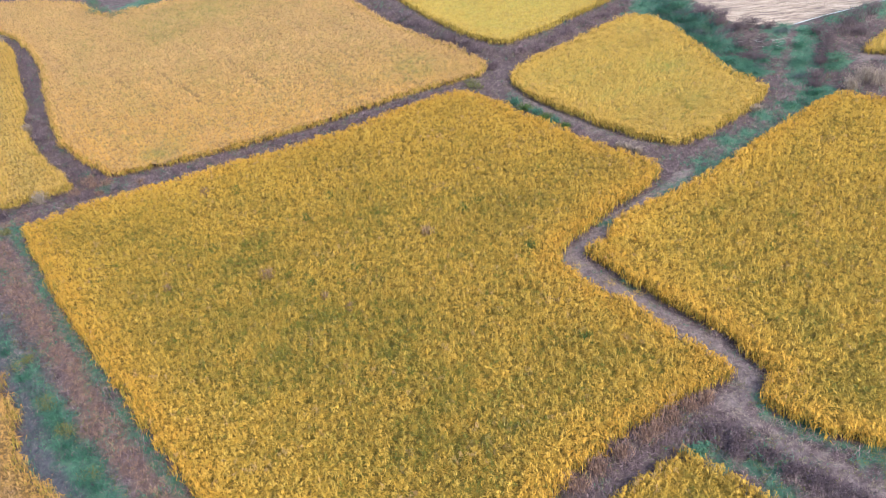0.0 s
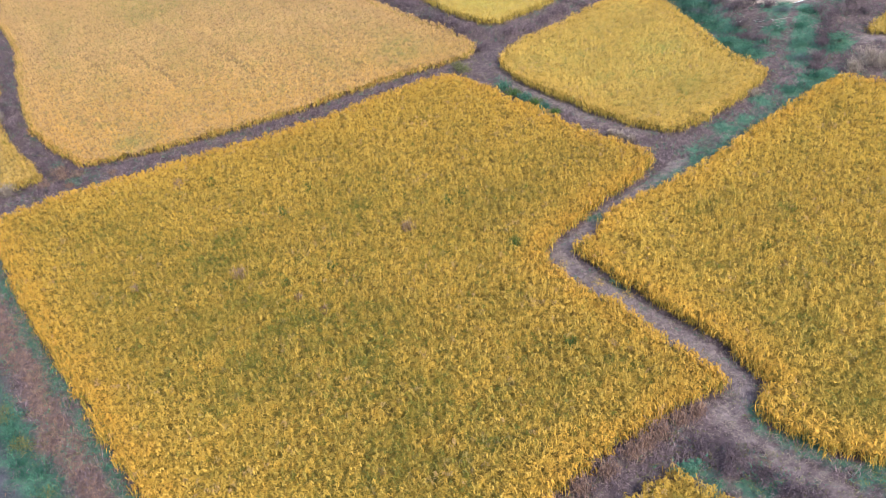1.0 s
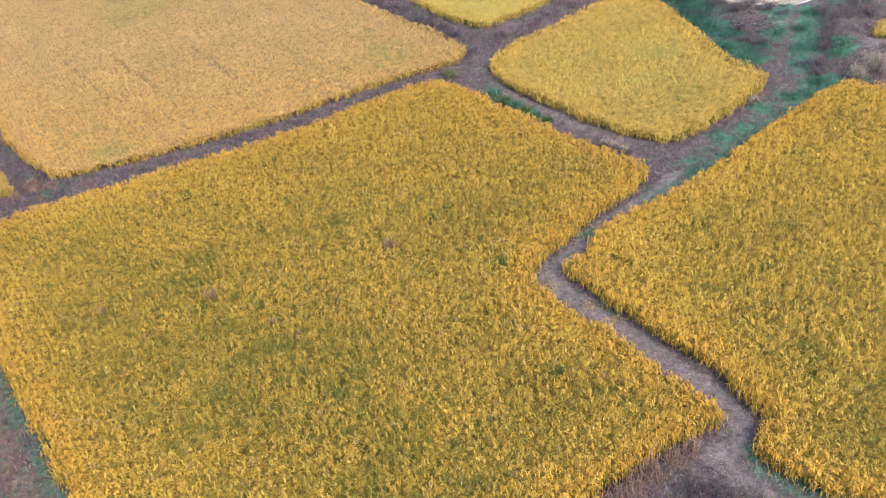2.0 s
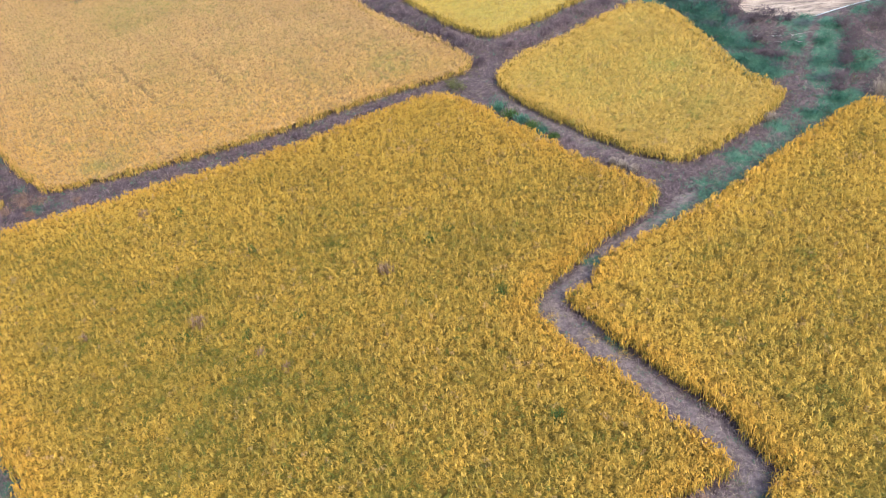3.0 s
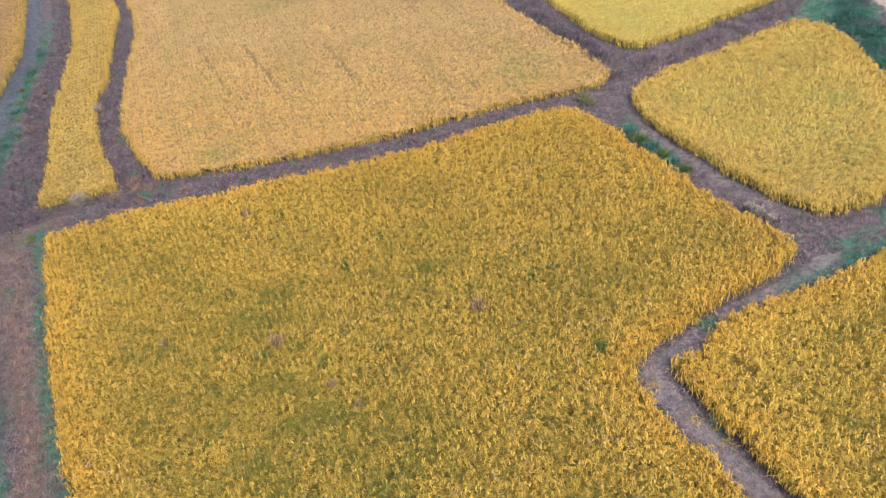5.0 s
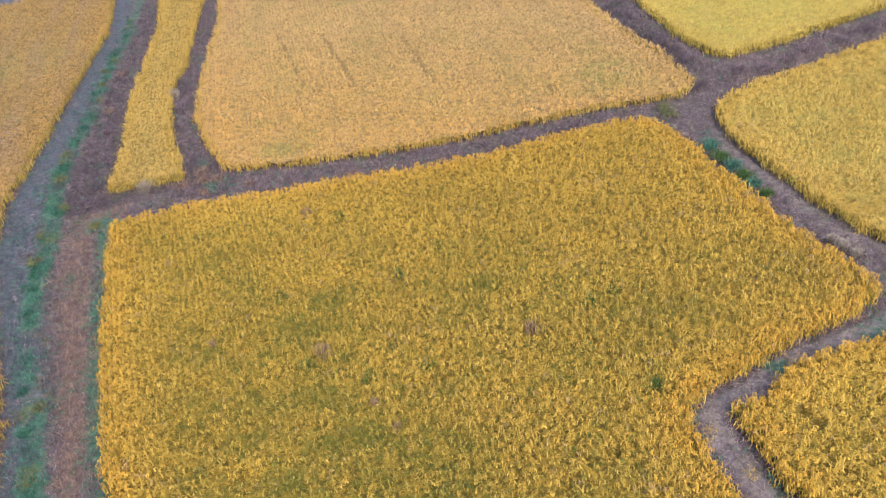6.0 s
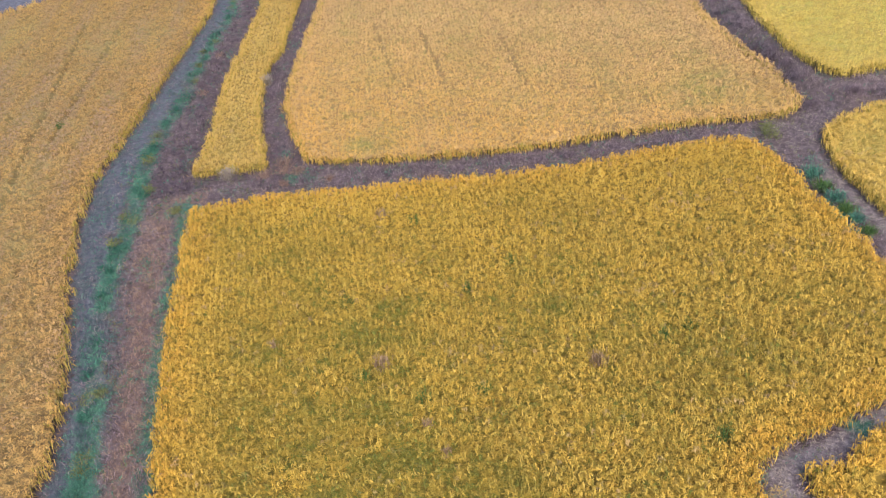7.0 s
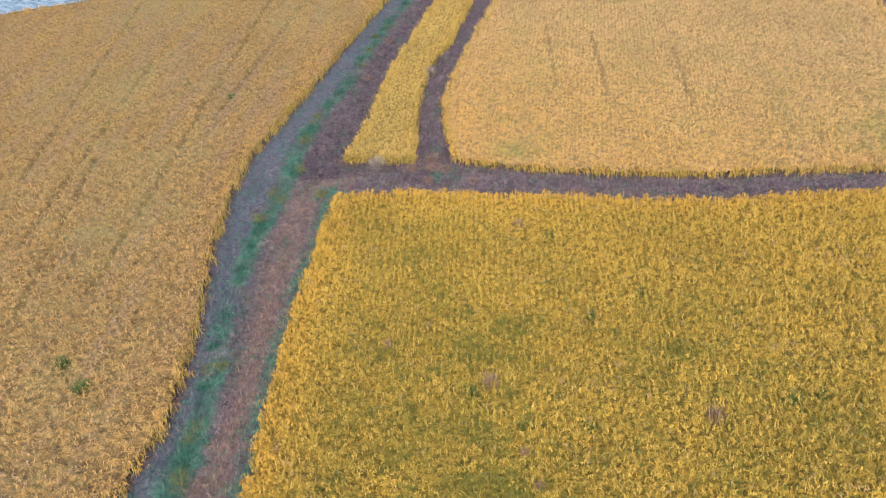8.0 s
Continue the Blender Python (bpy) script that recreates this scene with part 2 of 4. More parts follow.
# ---- ground: one sheet to the horizon, fine near the fields ----
def spread(lo, hi, step, reach):
    mid = list(np.arange(lo, hi, step))
    out, s = [], step
    v = 0.0
    while v < reach:
        s *= 1.35
        v += s
        out.append(v)
    return np.array([lo - v for v in reversed(out)] + mid + [mid[-1] + v for v in out])


def band(v, lo, hi, soft):
    return np.clip((v - lo) / soft + 0.5, 0, 1) * np.clip((hi - v) / soft + 0.5, 0, 1)


# green places on banks and paths: x, y, radius
TURF = [(21.2, 89.0, 2.4), (22.6, 85.4, 1.5), (23.4, 81.4, 1.5), (23.5, 78.6, 1.4), (23.8, 75.5, 1.5), (24.0, 72.6, 1.2), (23.8, 69.8, 1.2), (25.2, 69.2, 0.9),
        (29.5, 76.3, 1.5), (29.0, 74.4, 1.4), (27.9, 72.0, 1.2), (30.8, 74.3, 1.4), (29.8, 72.6, 1.3), (29.1, 71.0, 1.2), (28.7, 69.4, 1.4), (27.8, 67.0, 1.2),
        (31.2, 68.6, 1.0), (30.5, 67.7, 0.7), (25.2, 62.3, 0.9), (27.4, 63.9, 1.1), (28.9, 64.8, 1.0), (22.8, 60.9, 0.8), (21.0, 58.5, 0.8), (19.2, 57.4, 0.8),
        (6.6, 64.6, 1.0), (7.6, 63.0, 0.7), (14.0, 29.3, 0.8), (16.0, 27.2, 0.9), (9.8, 27.9, 0.6), (11.4, 27.2, 0.9), (11.6, 25.6, 0.6), (-31.0, 55.6, 0.8), (8.6, 48.4, 0.5),
        (13.0, 31.6, 0.5), (-26.0, 60.6, 0.6), (16.5, 55.0, 0.6), (-37.0, 113.0, 2.5), (20.5, 86.8, 1.2), (34.0, 76.2, 0.9), (36.0, 77.1, 1.0), (38.3, 78.0, 1.1), (40.5, 79.0, 1.0)]


RIDGE = [(-55.0, 98.0), (-50.0, 88.0), (-46.5, 79.0), (-42.6, 71.1), (-40.5, 66.0), (-39.0, 61.8), (-36.4, 57.6), (-34.2, 54.3), (-32.5, 51.3), (-31.0, 48.4), (-29.8, 46.4), (-25.1, 40.4), (-23.5, 38.4), (-22.1, 36.5), (-20.9, 34.8), (-19.8, 32.8), (-15.5, 27.5)]
RUT = [(30.2, 75.2), (28.8, 72.4), (27.2, 69.4), (25.4, 66.1)]


def to_line(line, x, y):
    """Distance to an open line."""
    best = np.full(x.shape, 1e9)
    for (x0, y0), (x1, y1) in zip(line, line[1:]):
        t = np.clip(((x - x0) * (x1 - x0) + (y - y0) * (y1 - y0)) / ((x1 - x0) ** 2 + (y1 - y0) ** 2), 0, 1)
        best = np.minimum(best, np.hypot(x - x0 - t * (x1 - x0), y - y0 - t * (y1 - y0)))
    return best


def covers(x, y, d):
    """How much each cover lies at a place: trodden earth, cart road, rust grass, turf, straw."""
    road_w = np.minimum(d["middle"], d["strip"])
    u = np.clip(d["west"], 0, None) / (np.clip(d["west"], 0, None) + np.clip(road_w, 0, None) + 1e-6)
    on_road = (d["west"] > 0) & (road_w > 0) & (d["west"] < 8) & (x < -9)
    u = u + 0.05 * waves(x, y, 3.0, 8) + 0.07 * waves(x, y, 0.9, 9)
    road = band(u, -0.2, 0.36, 0.15) * on_road
    weedy = np.where(y > 62, 0.6, 1.0) * np.clip(0.95 - 0.6 * np.exp(-((y - 43.4) / 2.6) ** 2) + 0.3 * waves(x, y, 2.6, 59), 0.1, 0.95)
    ridge = weedy * np.clip(1.4 - to_line(RIDGE, x, y) / (0.62 + 0.25 * np.clip((38 - y) / 6, 0, 1)) * (1 + 0.35 * waves(x, y, 1.2, 73)), 0, 1)
    turf = np.maximum(ridge, 0.8 * np.clip(1.7 - d["middle"] / 0.62, 0, 1) * (d["middle"] < d["strip"])) * on_road
    rust = 0.9 * band(u, 0.55, 0.87, 0.14) * on_road * (d["middle"] < d["strip"] + 1.0)
    zig = (d["middle"] + d["east"] < 3.2)
    trod = np.clip(1.25 - np.abs(d["middle"] - d["east"]) / 1.4, 0, 1) * zig
    trod = np.maximum(trod, 0.55 * np.clip(1 - (d["middle"] + d["diamond"] - 2.2) / 1.5, 0, 1) * (d["diamond"] < d["middle"]))
    trod = np.maximum(trod, np.clip(1.1 - distance([(33, 68.2), (48, 68.2), (48, 70), (35, 69.8)], x, y) / 1.0, 0, 1))
    trod = np.maximum(trod, np.clip(1.25 - to_line([(10.6, 32.0), (11.7, 29.9), (12.9, 28.2), (14.1, 26.7), (16.5, 24.0)], x, y) / 0.6, 0, 0.6))
    lane = np.hypot(x - 27.6, y - 70.5) < 6
    ruts = to_line(RUT, x, y) < 0.36 + 0.12 * waves(x, y, 1.0, 74)
    for cx, cy, r in TURF:
        turf = np.maximum(turf, np.clip(1.5 - np.hypot(x - cx, y - cy) / r * (1 + 0.45 * waves(x, y, 1.3, 71) + 0.3 * waves(x, y, 0.6, 72)), 0, 0.9))
    turf = np.maximum(turf, 0.6 * np.clip(1.4 - d["east"] / 1.6, 0, 1) * (d["diamond"] < 7) * (d["east"] > 0))
    turf = np.maximum(turf, 0.75 * np.clip(1.7 - d["east"] / 0.55, 0, 1) * (y < 31.5) * (x > 12) * (d["east"] > 0))
    turf = np.where(lane & ruts, turf * 0.3, turf)
    straw = np.clip(0.5 - distance(STUBBLE, x, y) / 0.8, 0, 1)
    return {"trod": trod, "road": road, "rust": rust, "turf": turf, "straw": straw}


def mesh_from(name, verts, sizes, loops, attrs=()):
    """A mesh from arrays: places, corners a face, corner lists, and named values of the corners' points."""
    me = bpy.data.meshes.new(name)
    me.vertices.add(len(verts))
    me.vertices.foreach_set("co", np.ascontiguousarray(verts, np.float32).ravel())
    me.loops.add(len(loops))
    me.loops.foreach_set("vertex_index", np.ascontiguousarray(loops, np.int32))
    me.polygons.add(len(sizes))
    me.polygons.foreach_set("loop_start", np.concatenate(([0], np.cumsum(sizes)[:-1])).astype(np.int32))
    me.polygons.foreach_set("loop_total", np.ascontiguousarray(sizes, np.int32))
    me.update(calc_edges=True)
    for key, v in attrs:
        me.attributes.new(key, "FLOAT", "POINT").data.foreach_set("value", np.ascontiguousarray(v, np.float32))
    return me


gx, gy = spread(-66, 46, 0.5, 2400), spread(14, 124, 0.5, 2400)
GX, GY = (a.ravel() for a in np.meshgrid(gx, gy))
gd = gaps(GX, GY)
GZ = ground_z(GX, GY, gd)
i = np.arange(len(GX)).reshape(len(gy), len(gx))
quads = np.stack([i[:-1, :-1], i[:-1, 1:], i[1:, 1:], i[1:, :-1]], -1).reshape(-1, 4)
ground = new("ground", mesh_from("ground", np.stack([GX, GY, GZ], 1), np.full(len(quads), 4), quads.ravel(), list(covers(GX, GY, gd).items())))
ground.data.polygons.foreach_set("use_smooth", np.ones(len(quads), bool))
ground.data.materials.append(ground_material())
tagged(ground, "mauve-brown earth of the paddy banks and farm track", "ground", kind="structure")


# ---- blades: curved, tapered ribbons ----
def blades(base, angle, reach, rise, tip, width, seed=0, twist=0.5):
    """Ribbons that rise from base to a bend and droop or lean on to a tip. Returns places, corners a face, corner lists."""
    n = len(base)
    rng = np.random.RandomState(seed)
    out = np.stack([np.cos(angle), np.sin(angle), np.zeros(n)], 1)
    side_a = angle + np.pi / 2 + rng.uniform(-twist, twist, n)
    side = np.stack([np.cos(side_a), np.sin(side_a), rng.uniform(-0.35, 0.35, n)], 1) * (width / 2)[:, None]
    up = np.array([0, 0, 1.0])
    mid = base + out * (reach * 0.45)[:, None] + up * rise[:, None]
    end = base + out * reach[:, None] + up * tip[:, None]
    bend = np.stack([-np.sin(angle), np.cos(angle), np.zeros(n)], 1) * (rng.normal(0, 0.30, n) * reach)[:, None]
    mid = mid + bend
    v = np.stack([base, mid + side, mid - side, end], 1).reshape(-1, 3)
    k = (np.arange(n) * 4)[:, None]
    loops = (k + np.array([0, 1, 2, 2, 1, 3])).ravel()
    return v, np.full(2 * n, 3), loops


def ears(base, angle, reach, rise, tip, width, seed=0):
    """Heavy panicles: arched ribbons that leave the hill, bend over a shoulder and hang. Three faces each."""
    n = len(base)
    rng = np.random.RandomState(seed)
    out = np.stack([np.cos(angle), np.sin(angle), np.zeros(n)], 1)
    side_a = angle + np.pi / 2 + rng.uniform(-0.35, 0.35, n)
    side = np.stack([np.cos(side_a), np.sin(side_a), rng.uniform(-0.45, 0.45, n)], 1) * (width / 2)[:, None]
    bow = np.stack([-np.sin(angle), np.cos(angle), np.zeros(n)], 1) * (rng.normal(0, 0.22, n) * reach)[:, None]
    up = np.array([0, 0, 1.0])
    a = base + out * (reach * 0.34)[:, None] + up * rise[:, None] + bow * 0.8
    b = base + out * (reach * 0.74)[:, None] + up * (rise * 0.55 + tip * 0.45)[:, None] + bow
    end = base + out * reach[:, None] + up * tip[:, None]
    v = np.stack([base, a + side * 0.75, a - side * 0.75, b + side, b - side, end], 1).reshape(-1, 3)
    k = (np.arange(n) * 6)[:, None]
    return v, np.tile([3, 4, 3], n), (k + np.array([0, 1, 2, 2, 1, 3, 4, 4, 3, 5])).ravel()


def slivers(start, angle, reach, drop, width):
    """Short straight leaf tips: one slim triangle each."""
    n = len(start)
    side = np.stack([-np.sin(angle), np.cos(angle), np.zeros(n)], 1) * (width / 2)[:, None]
    end = start + np.stack([np.cos(angle) * reach, np.sin(angle) * reach, -drop], 1)
    v = np.stack([start - side, start + side, end], 1).reshape(-1, 3)
    return v, np.full(n, 3), np.arange(3 * n)


def joined(parts):
    vs, ss, ls, at = [], [], [], 0
    for v, s, l in parts:
        vs.append(v), ss.append(s), ls.append(l + at)
        at += len(v)
    return np.concatenate(vs), np.concatenate(ss), np.concatenate(ls)


# places in the crop: greener spots (x, y, radius, strength), holes sunk and painted darker (x, y, radius), missing rows
# (from, to), wind-laid spots
GREENER = [(20, 28, 8, 0.2), (24, 35, 8, 0.1), (8, 27, 5, 0.3), (-2, 29, 7, 0.22), (-9, 41, 5, 0.45), (-4, 38, 4, 0.42), (-13, 47.5, 3.5, 0.42), (-10, 36, 4, 0.4), (-5, 52, 5, 0.35), (-14, 41, 3, 0.3), (3, 50, 6, 0.25), (4.0, 46.0, 1.0, 0.7),
           (-17, 46, 5, 0.25), (-21, 52, 4, 0.25), (7, 34, 4, 0.35), (14, 46, 3, 0.18), (17, 40, 4, 0.2), (16, 33, 4, 0.3), (14.5, 30, 3, 0.2), (-1, 32, 5, 0.3), (28, 62, 2, 0.5),
           (-22.5, 65, 2.2, 0.9), (-3, 78.5, 3.5, 0.45), (7, 71.5, 2.0, 0.35), (1, 77, 2.5, 0.35), (-30, 104, 7, 0.4), (-24, 112, 8, 0.4), (9, 26, 4, 0.6), (-40, 46, 4, 0.3),
           (-30, 97, 2.5, 0.4), (-60, 60, 8, 0.3), (-46, 52, 5, 0.3), (-72, 76, 9, 0.35), (-56, 80, 6, 0.3), (19, 72, 3, 0.3), (10, 58, 3, 0.25)]
HOLES = [(-12.1, 44.7, 0.32), (-20.0, 44.0, 0.15), (-2.3, 48.1, 0.22), (10.3, 44.6, 0.36), (9.7, 45.1, 0.34), (-10.5, 34.2, 0.2), (3.8, 45.6, 0.22), (-20.4, 85.0, 0.25), 
         (-57.9, 71.9, 0.32), (-57.4, 71.1, 0.28), (-54.2, 63.6, 0.3), (-53.7, 62.8, 0.3), (-31.4, 35.6, 0.25), (-28.9, 34.9, 0.3), (-12.4, 77, 0.25), (-11.2, 57.3, 0.2), (-25.3, 31.7, 0.2),
         (-15.6, 57.4, 0.2), (-8.8, 55.2, 0.2), (5.6, 36.4, 0.2), (-28.5, 53.8, 0.2)]
ROWGAPS = [("north", (-20.9, 75.0), (-29.0, 87.0), 0.19), ("north", (-15.1, 76.5), (-21.5, 87.0), 0.16), ("west", (-35.5, 40.0), (-64.0, 83.0), 0.22),
           ("west", (-44.0, 41.0), (-62.0, 66.0), 0.17), ("west", (-37.0, 36.0), (-50.0, 51.0), 0.18), ("north", (-26.1, 76.2), (-34.5, 88.5), 0.11),
           ("west", (-52.0, 46.0), (-80.0, 80.0), 0.2), ("west", (-47.0, 60.0), (-60.0, 84.0), 0.2)]
LAID = [(-1.5, 78, 4.5, 5.3), (13, 61, 3, 0.2), (18, 63, 3, 0.3), (7.5, 70.5, 3.2, 3.9), (16, 80, 6, 3.6), (-30, 105, 6, 5.0)]


def greening(x, y):
    g = 0.20 * np.clip(waves(x, y, 5, 21), 0, 1) + 0.20 * np.clip(waves(x, y, 1.5, 22), 0, 1)
    for cx, cy, r, amount in GREENER:
        g += amount * np.exp(-((x - cx) ** 2 + (y - cy) ** 2) / (r * r) * 1.5) * np.clip(0.75 + 0.6 * waves(x, y, 2.2, 23), 0.1, 1.4)
    return g


def missing_rows(key, x, y):
    gone = np.zeros(x.shape, bool)
    for f, (x0, y0), (x1, y1), w in ROWGAPS:
        if f == key:
            sx, sy = x1 - x0, y1 - y0
            tt = ((x - x0) * sx + (y - y0) * sy) / (sx * sx + sy * sy)
            off = np.abs((x - x0) * sy - (y - y0) * sx) / np.hypot(sx, sy)
            gone |= (tt > 0) & (tt < 1) & (off < w * (0.4 + 0.8 * np.clip(waves(x, y, 4.0, 6) + 0.4, 0, 1)))
    return gone


def pockets(x, y):
    """Above 1 where the crop stands open and one sees down into it."""
    return waves(x, y, 0.62, 77) + 0.45 * waves(x, y, 2.2, 78) + 0.2 * waves(x, y, 9.0, 79)


def rice_field(key, label):
    poly, level, tint, turn, per_m2, per_hill = FIELDS[key]
    rng = np.random.RandomState(NAMES.index(key) + 5)
    a = radians(turn)
    px, py = np.array(poly).T
    row, step = 0.30, 1.0 / (per_m2 * 0.30)
    c, s = np.cos(a), np.sin(a)
    u, v = px * c + py * s, -px * s + py * c
    U, V = (m.ravel() for m in np.meshgrid(np.arange(u.min(), u.max(), step), np.arange(v.min(), v.max(), row)))
    U, V = U + rng.normal(0, 0.035, len(U)) , V + rng.normal(0, 0.035, len(U))
    x, y = U * c - V * s, U * s + V * c
    ragged = 0.28 if key == "west" else 0.10
    d = -distance(poly, x, y) + ragged * waves(x, y, 0.9 if ragged < 0.2 else 1.6, 2) + 0.05 * waves(x, y, 0.35, 7)
    keep = (d > 0.08) & (rng.uniform(size=len(x)) > 0.04)
    if key in ("north", "west", "diamond"):
        keep &= waves(x, y, 0.5, 33) + 0.5 * waves(x, y, 3.0, 34) < 1.12
    for hx, hy, r in HOLES:
        keep &= np.hypot(x - hx, y - hy) > r * (1 + 0.3 * waves(x, y, 0.5, 4))
    keep &= ~missing_rows(key, x, y) & (pockets(x, y) < 1.0)
    x, y, d = x[keep], y[keep], d[keep]
    n = len(x)
    clump = waves(x, y, 0.62, 41)
    hill = np.clip(0.56 + 0.16 * clump + rng.normal(0, 0.30 if tint in ("amber", "orange", "tan") else 0.25, n), 0, 1)
    tall = 0.80 + 0.04 * waves(x, y, 7, 11) + 0.065 * waves(x, y, 1.1, 12) + 0.05 * clump + rng.normal(0, 0.06, n) + 0.24 * (hill - 0.5)
    if key in ("north", "west", "diamond", "strip"):
        own_row = np.random.RandomState(71).normal(0, 1, 2000)[np.round((-x * s + y * c - v.min()) / row).astype(int) % 2000]
        tall = tall + 0.055 * own_row * np.clip(0.5 + waves(x, y, 9, 14), 0, 1.2)
    g = greening(x, y)
    inner = np.clip((d - 0.8) / 3.0, 0, 1)
    speck = waves(x, y, 0.55, 29) + 0.5 * waves(x, y, 1.4, 30) + 0.35 * waves(x, y, 5.0, 25) + 0.8 * g * inner
    dense = speck > {"middle": 0.94, "east": 1.0, "north": 1.08}.get(key, 1.25)
    ripe = (0.2 + 0.8 * np.clip((d - 0.3) / 3.5, 0, 1)) * (np.clip((66 - y) / 11, 0.2, 1) if key == "middle" else 1.0)
    g = g * ripe
    g = 0.8 * g + np.where(dense, 0.62, 0) + (0.35 + 0.65 * ripe) * np.abs(rng.normal(0, 0.24 if tint in ("amber", "orange") else 0.16, n)) - 0.08
    tall = tall - np.where(dense, 0.10, 0.0)
    fade = np.where(waves(x, y, 0.9, 26) + 0.4 * waves(x, y, 6.0, 27) > 0.95, 0.5, 0.0)
    fade = np.maximum(fade, {"west": 0.55, "north": 0.15}.get(key, 0.0) * np.clip(1.3 * waves((x * 0.84 + y * 0.55) * 1.3, (y * 0.84 - x * 0.55) * 0.12, 3.6, 28) + 0.3, 0, 1.4))
    heap = 1.6 * waves(x, y, 4.0, 31)
    lay = np.zeros(n)
    for cx, cy, r, way in LAID:
        w = np.exp(-((x - cx) ** 2 + (y - cy) ** 2) / (r * r))
        lay = np.maximum(lay, w)
        heap = heap * (1 - w) + way * w
    tall = tall - 0.24 * lay * np.clip(waves(x, y, 1.1, 45), 0, 1)
    rim_haze = np.clip(1.25 - d / 1.5 + 0.35 * waves(x, y, 2.0, 43), 0, 1) * {"middle": 0.8, "east": 0.8, "corner": 0.2, "west": 0.3}.get(key, 0.35)
    # the north plot pales from near to far: haze painted into its colour
    if key == "north":
        rim_haze = np.maximum(rim_haze, 0.95 * np.clip((88 - y) / 20, 0, 1))
    # ears of every hill
    k, k2 = per_hill
    X, Y, T, G, Fd, Hp, L, H, R = (np.repeat(q, k) for q in (x, y, tall, g, fade, heap, lay, hill, rim_haze))
    m = len(X)
    lead = rng.uniform(size=m) < 0.72
    own = np.repeat(rng.normal(0, 1.0, n), k)
    ang = np.where(lead, Hp + own + rng.normal(0, 0.5, m), rng.uniform(0, 2 * np.pi, m))
    ang = np.where(rng.uniform(size=m) < L, Hp + rng.normal(0, 0.4, m), ang)
    coarse = 1.0 + 0.10 * (per_m2 < 17)
    reach = rng.uniform(0.11, 0.24, m) * (1 + 0.7 * L) * coarse
    start = 0.70 * T
    rise = T * rng.uniform(0.90, 1.08, m)
    tip = rise - rng.uniform(0.02, 0.17, m) - 0.05 * L
    foot = np.stack([X + rng.normal(0, 0.035, m), Y + rng.normal(0, 0.035, m), level + start], 1)
    width = rng.uniform(0.034, 0.054, m) * coarse
    top = ears(foot, ang, reach, rise - start, tip - start, width, 3)

    def tones(h, each):
        return np.repeat(np.clip(0.8 * h + 0.2 * rng.uniform(size=len(h)), 0, 1), each)

    green = np.repeat(np.clip(G + rng.normal(0, 0.08, m), 0, 0.95), 6)
    pale, tone, dry_haze = np.repeat(Fd, 6), tones(H, 6), np.repeat(R, 6)
    # ears that hang out over the margin
    out = d < 0.4
    ex, ey, et, eg, eh, e_r = (np.repeat(q[out], 9) for q in (x, y, tall, g, hill, rim_haze))
    me_ = len(ex)
    slope_x = distance(poly, ex + 0.1, ey) - distance(poly, ex - 0.1, ey)
    slope_y = distance(poly, ex, ey + 0.1) - distance(poly, ex, ey - 0.1)
    er = et * rng.uniform(0.35, 1.0, me_)
    hang = np.stack([ex + rng.normal(0, 0.13, me_), ey + rng.normal(0, 0.13, me_), level + et * 0.3], 1)
    fringe = blades(hang, np.arctan2(slope_y, slope_x) + rng.normal(0, 0.95, me_), rng.uniform(0.12, 0.36, me_), er - et * 0.3,
                    er - rng.uniform(0.05, 0.3, me_) - et * 0.3, rng.uniform(0.03, 0.05, me_), 5)
    # short leaf tips between the ears
    X, Y, T, G, Fd, Hp, L, H, R = (np.repeat(q, k2) for q in (x, y, tall, g, fade, heap, lay, hill, rim_haze))
    m2 = len(X)
    ang = np.where(rng.uniform(size=m2) < 0.35 + L, Hp + rng.normal(0, 0.8, m2), rng.uniform(0, 2 * np.pi, m2))
    at = np.stack([X + rng.normal(0, 0.06, m2), Y + rng.normal(0, 0.06, m2), level + T * rng.uniform(0.62, 0.98, m2)], 1)
    tips = slivers(at, ang, rng.uniform(0.09, 0.21, m2) * coarse * (1 + 0.5 * L), rng.uniform(-0.06, 0.09, m2), rng.uniform(0.026, 0.042, m2) * coarse)
    top = joined([top, fringe, tips])
    green = np.concatenate([green, np.repeat(np.clip(eg * 0.6 + 0.1 + rng.normal(0, 0.08, me_), 0, 0.95), 4), np.repeat(np.clip(G + 0.06 + rng.normal(0, 0.08, m2), 0, 0.95), 3)])
    pale = np.concatenate([pale, np.zeros(4 * me_), np.repeat(Fd, 3)])
    tone = np.concatenate([tone, tones(eh, 4), tones(H, 3)])
    dry_haze = np.concatenate([dry_haze, np.repeat(e_r, 4), np.repeat(R, 3)])
    thing = new("rice_field", mesh_from("rice_field", *top, [("green", green), ("fade", pale), ("tone", tone), ("rim_haze", dry_haze)]))
    thing.data.materials.append(RICE[tint])
    tagged(thing, label, "rice field", "ripe rice fields", "stuff")
    # upright stems along the margin
    e = d < 0.6
    xs, ys, ts = (np.repeat(q[e], 7) for q in (x, y, tall))
    ms = len(xs)
    fb = np.stack([xs + rng.normal(0, 0.11, ms), ys + rng.normal(0, 0.11, ms), np.full(ms, level - 0.02)], 1)
    st = blades(fb, rng.uniform(0, 6.28, ms), rng.uniform(0.02, 0.12, ms), ts * 0.5, ts * rng.uniform(0.75, 0.92, ms), rng.uniform(0.03, 0.06, ms), 4, 3.0)
    stems = new("stems", mesh_from("stems", *st))
    stems.data.materials.append(STEM)
    stems.parent = thing
    tagged(stems, "olive-brown rice stems along the field margin", kind="stuff")
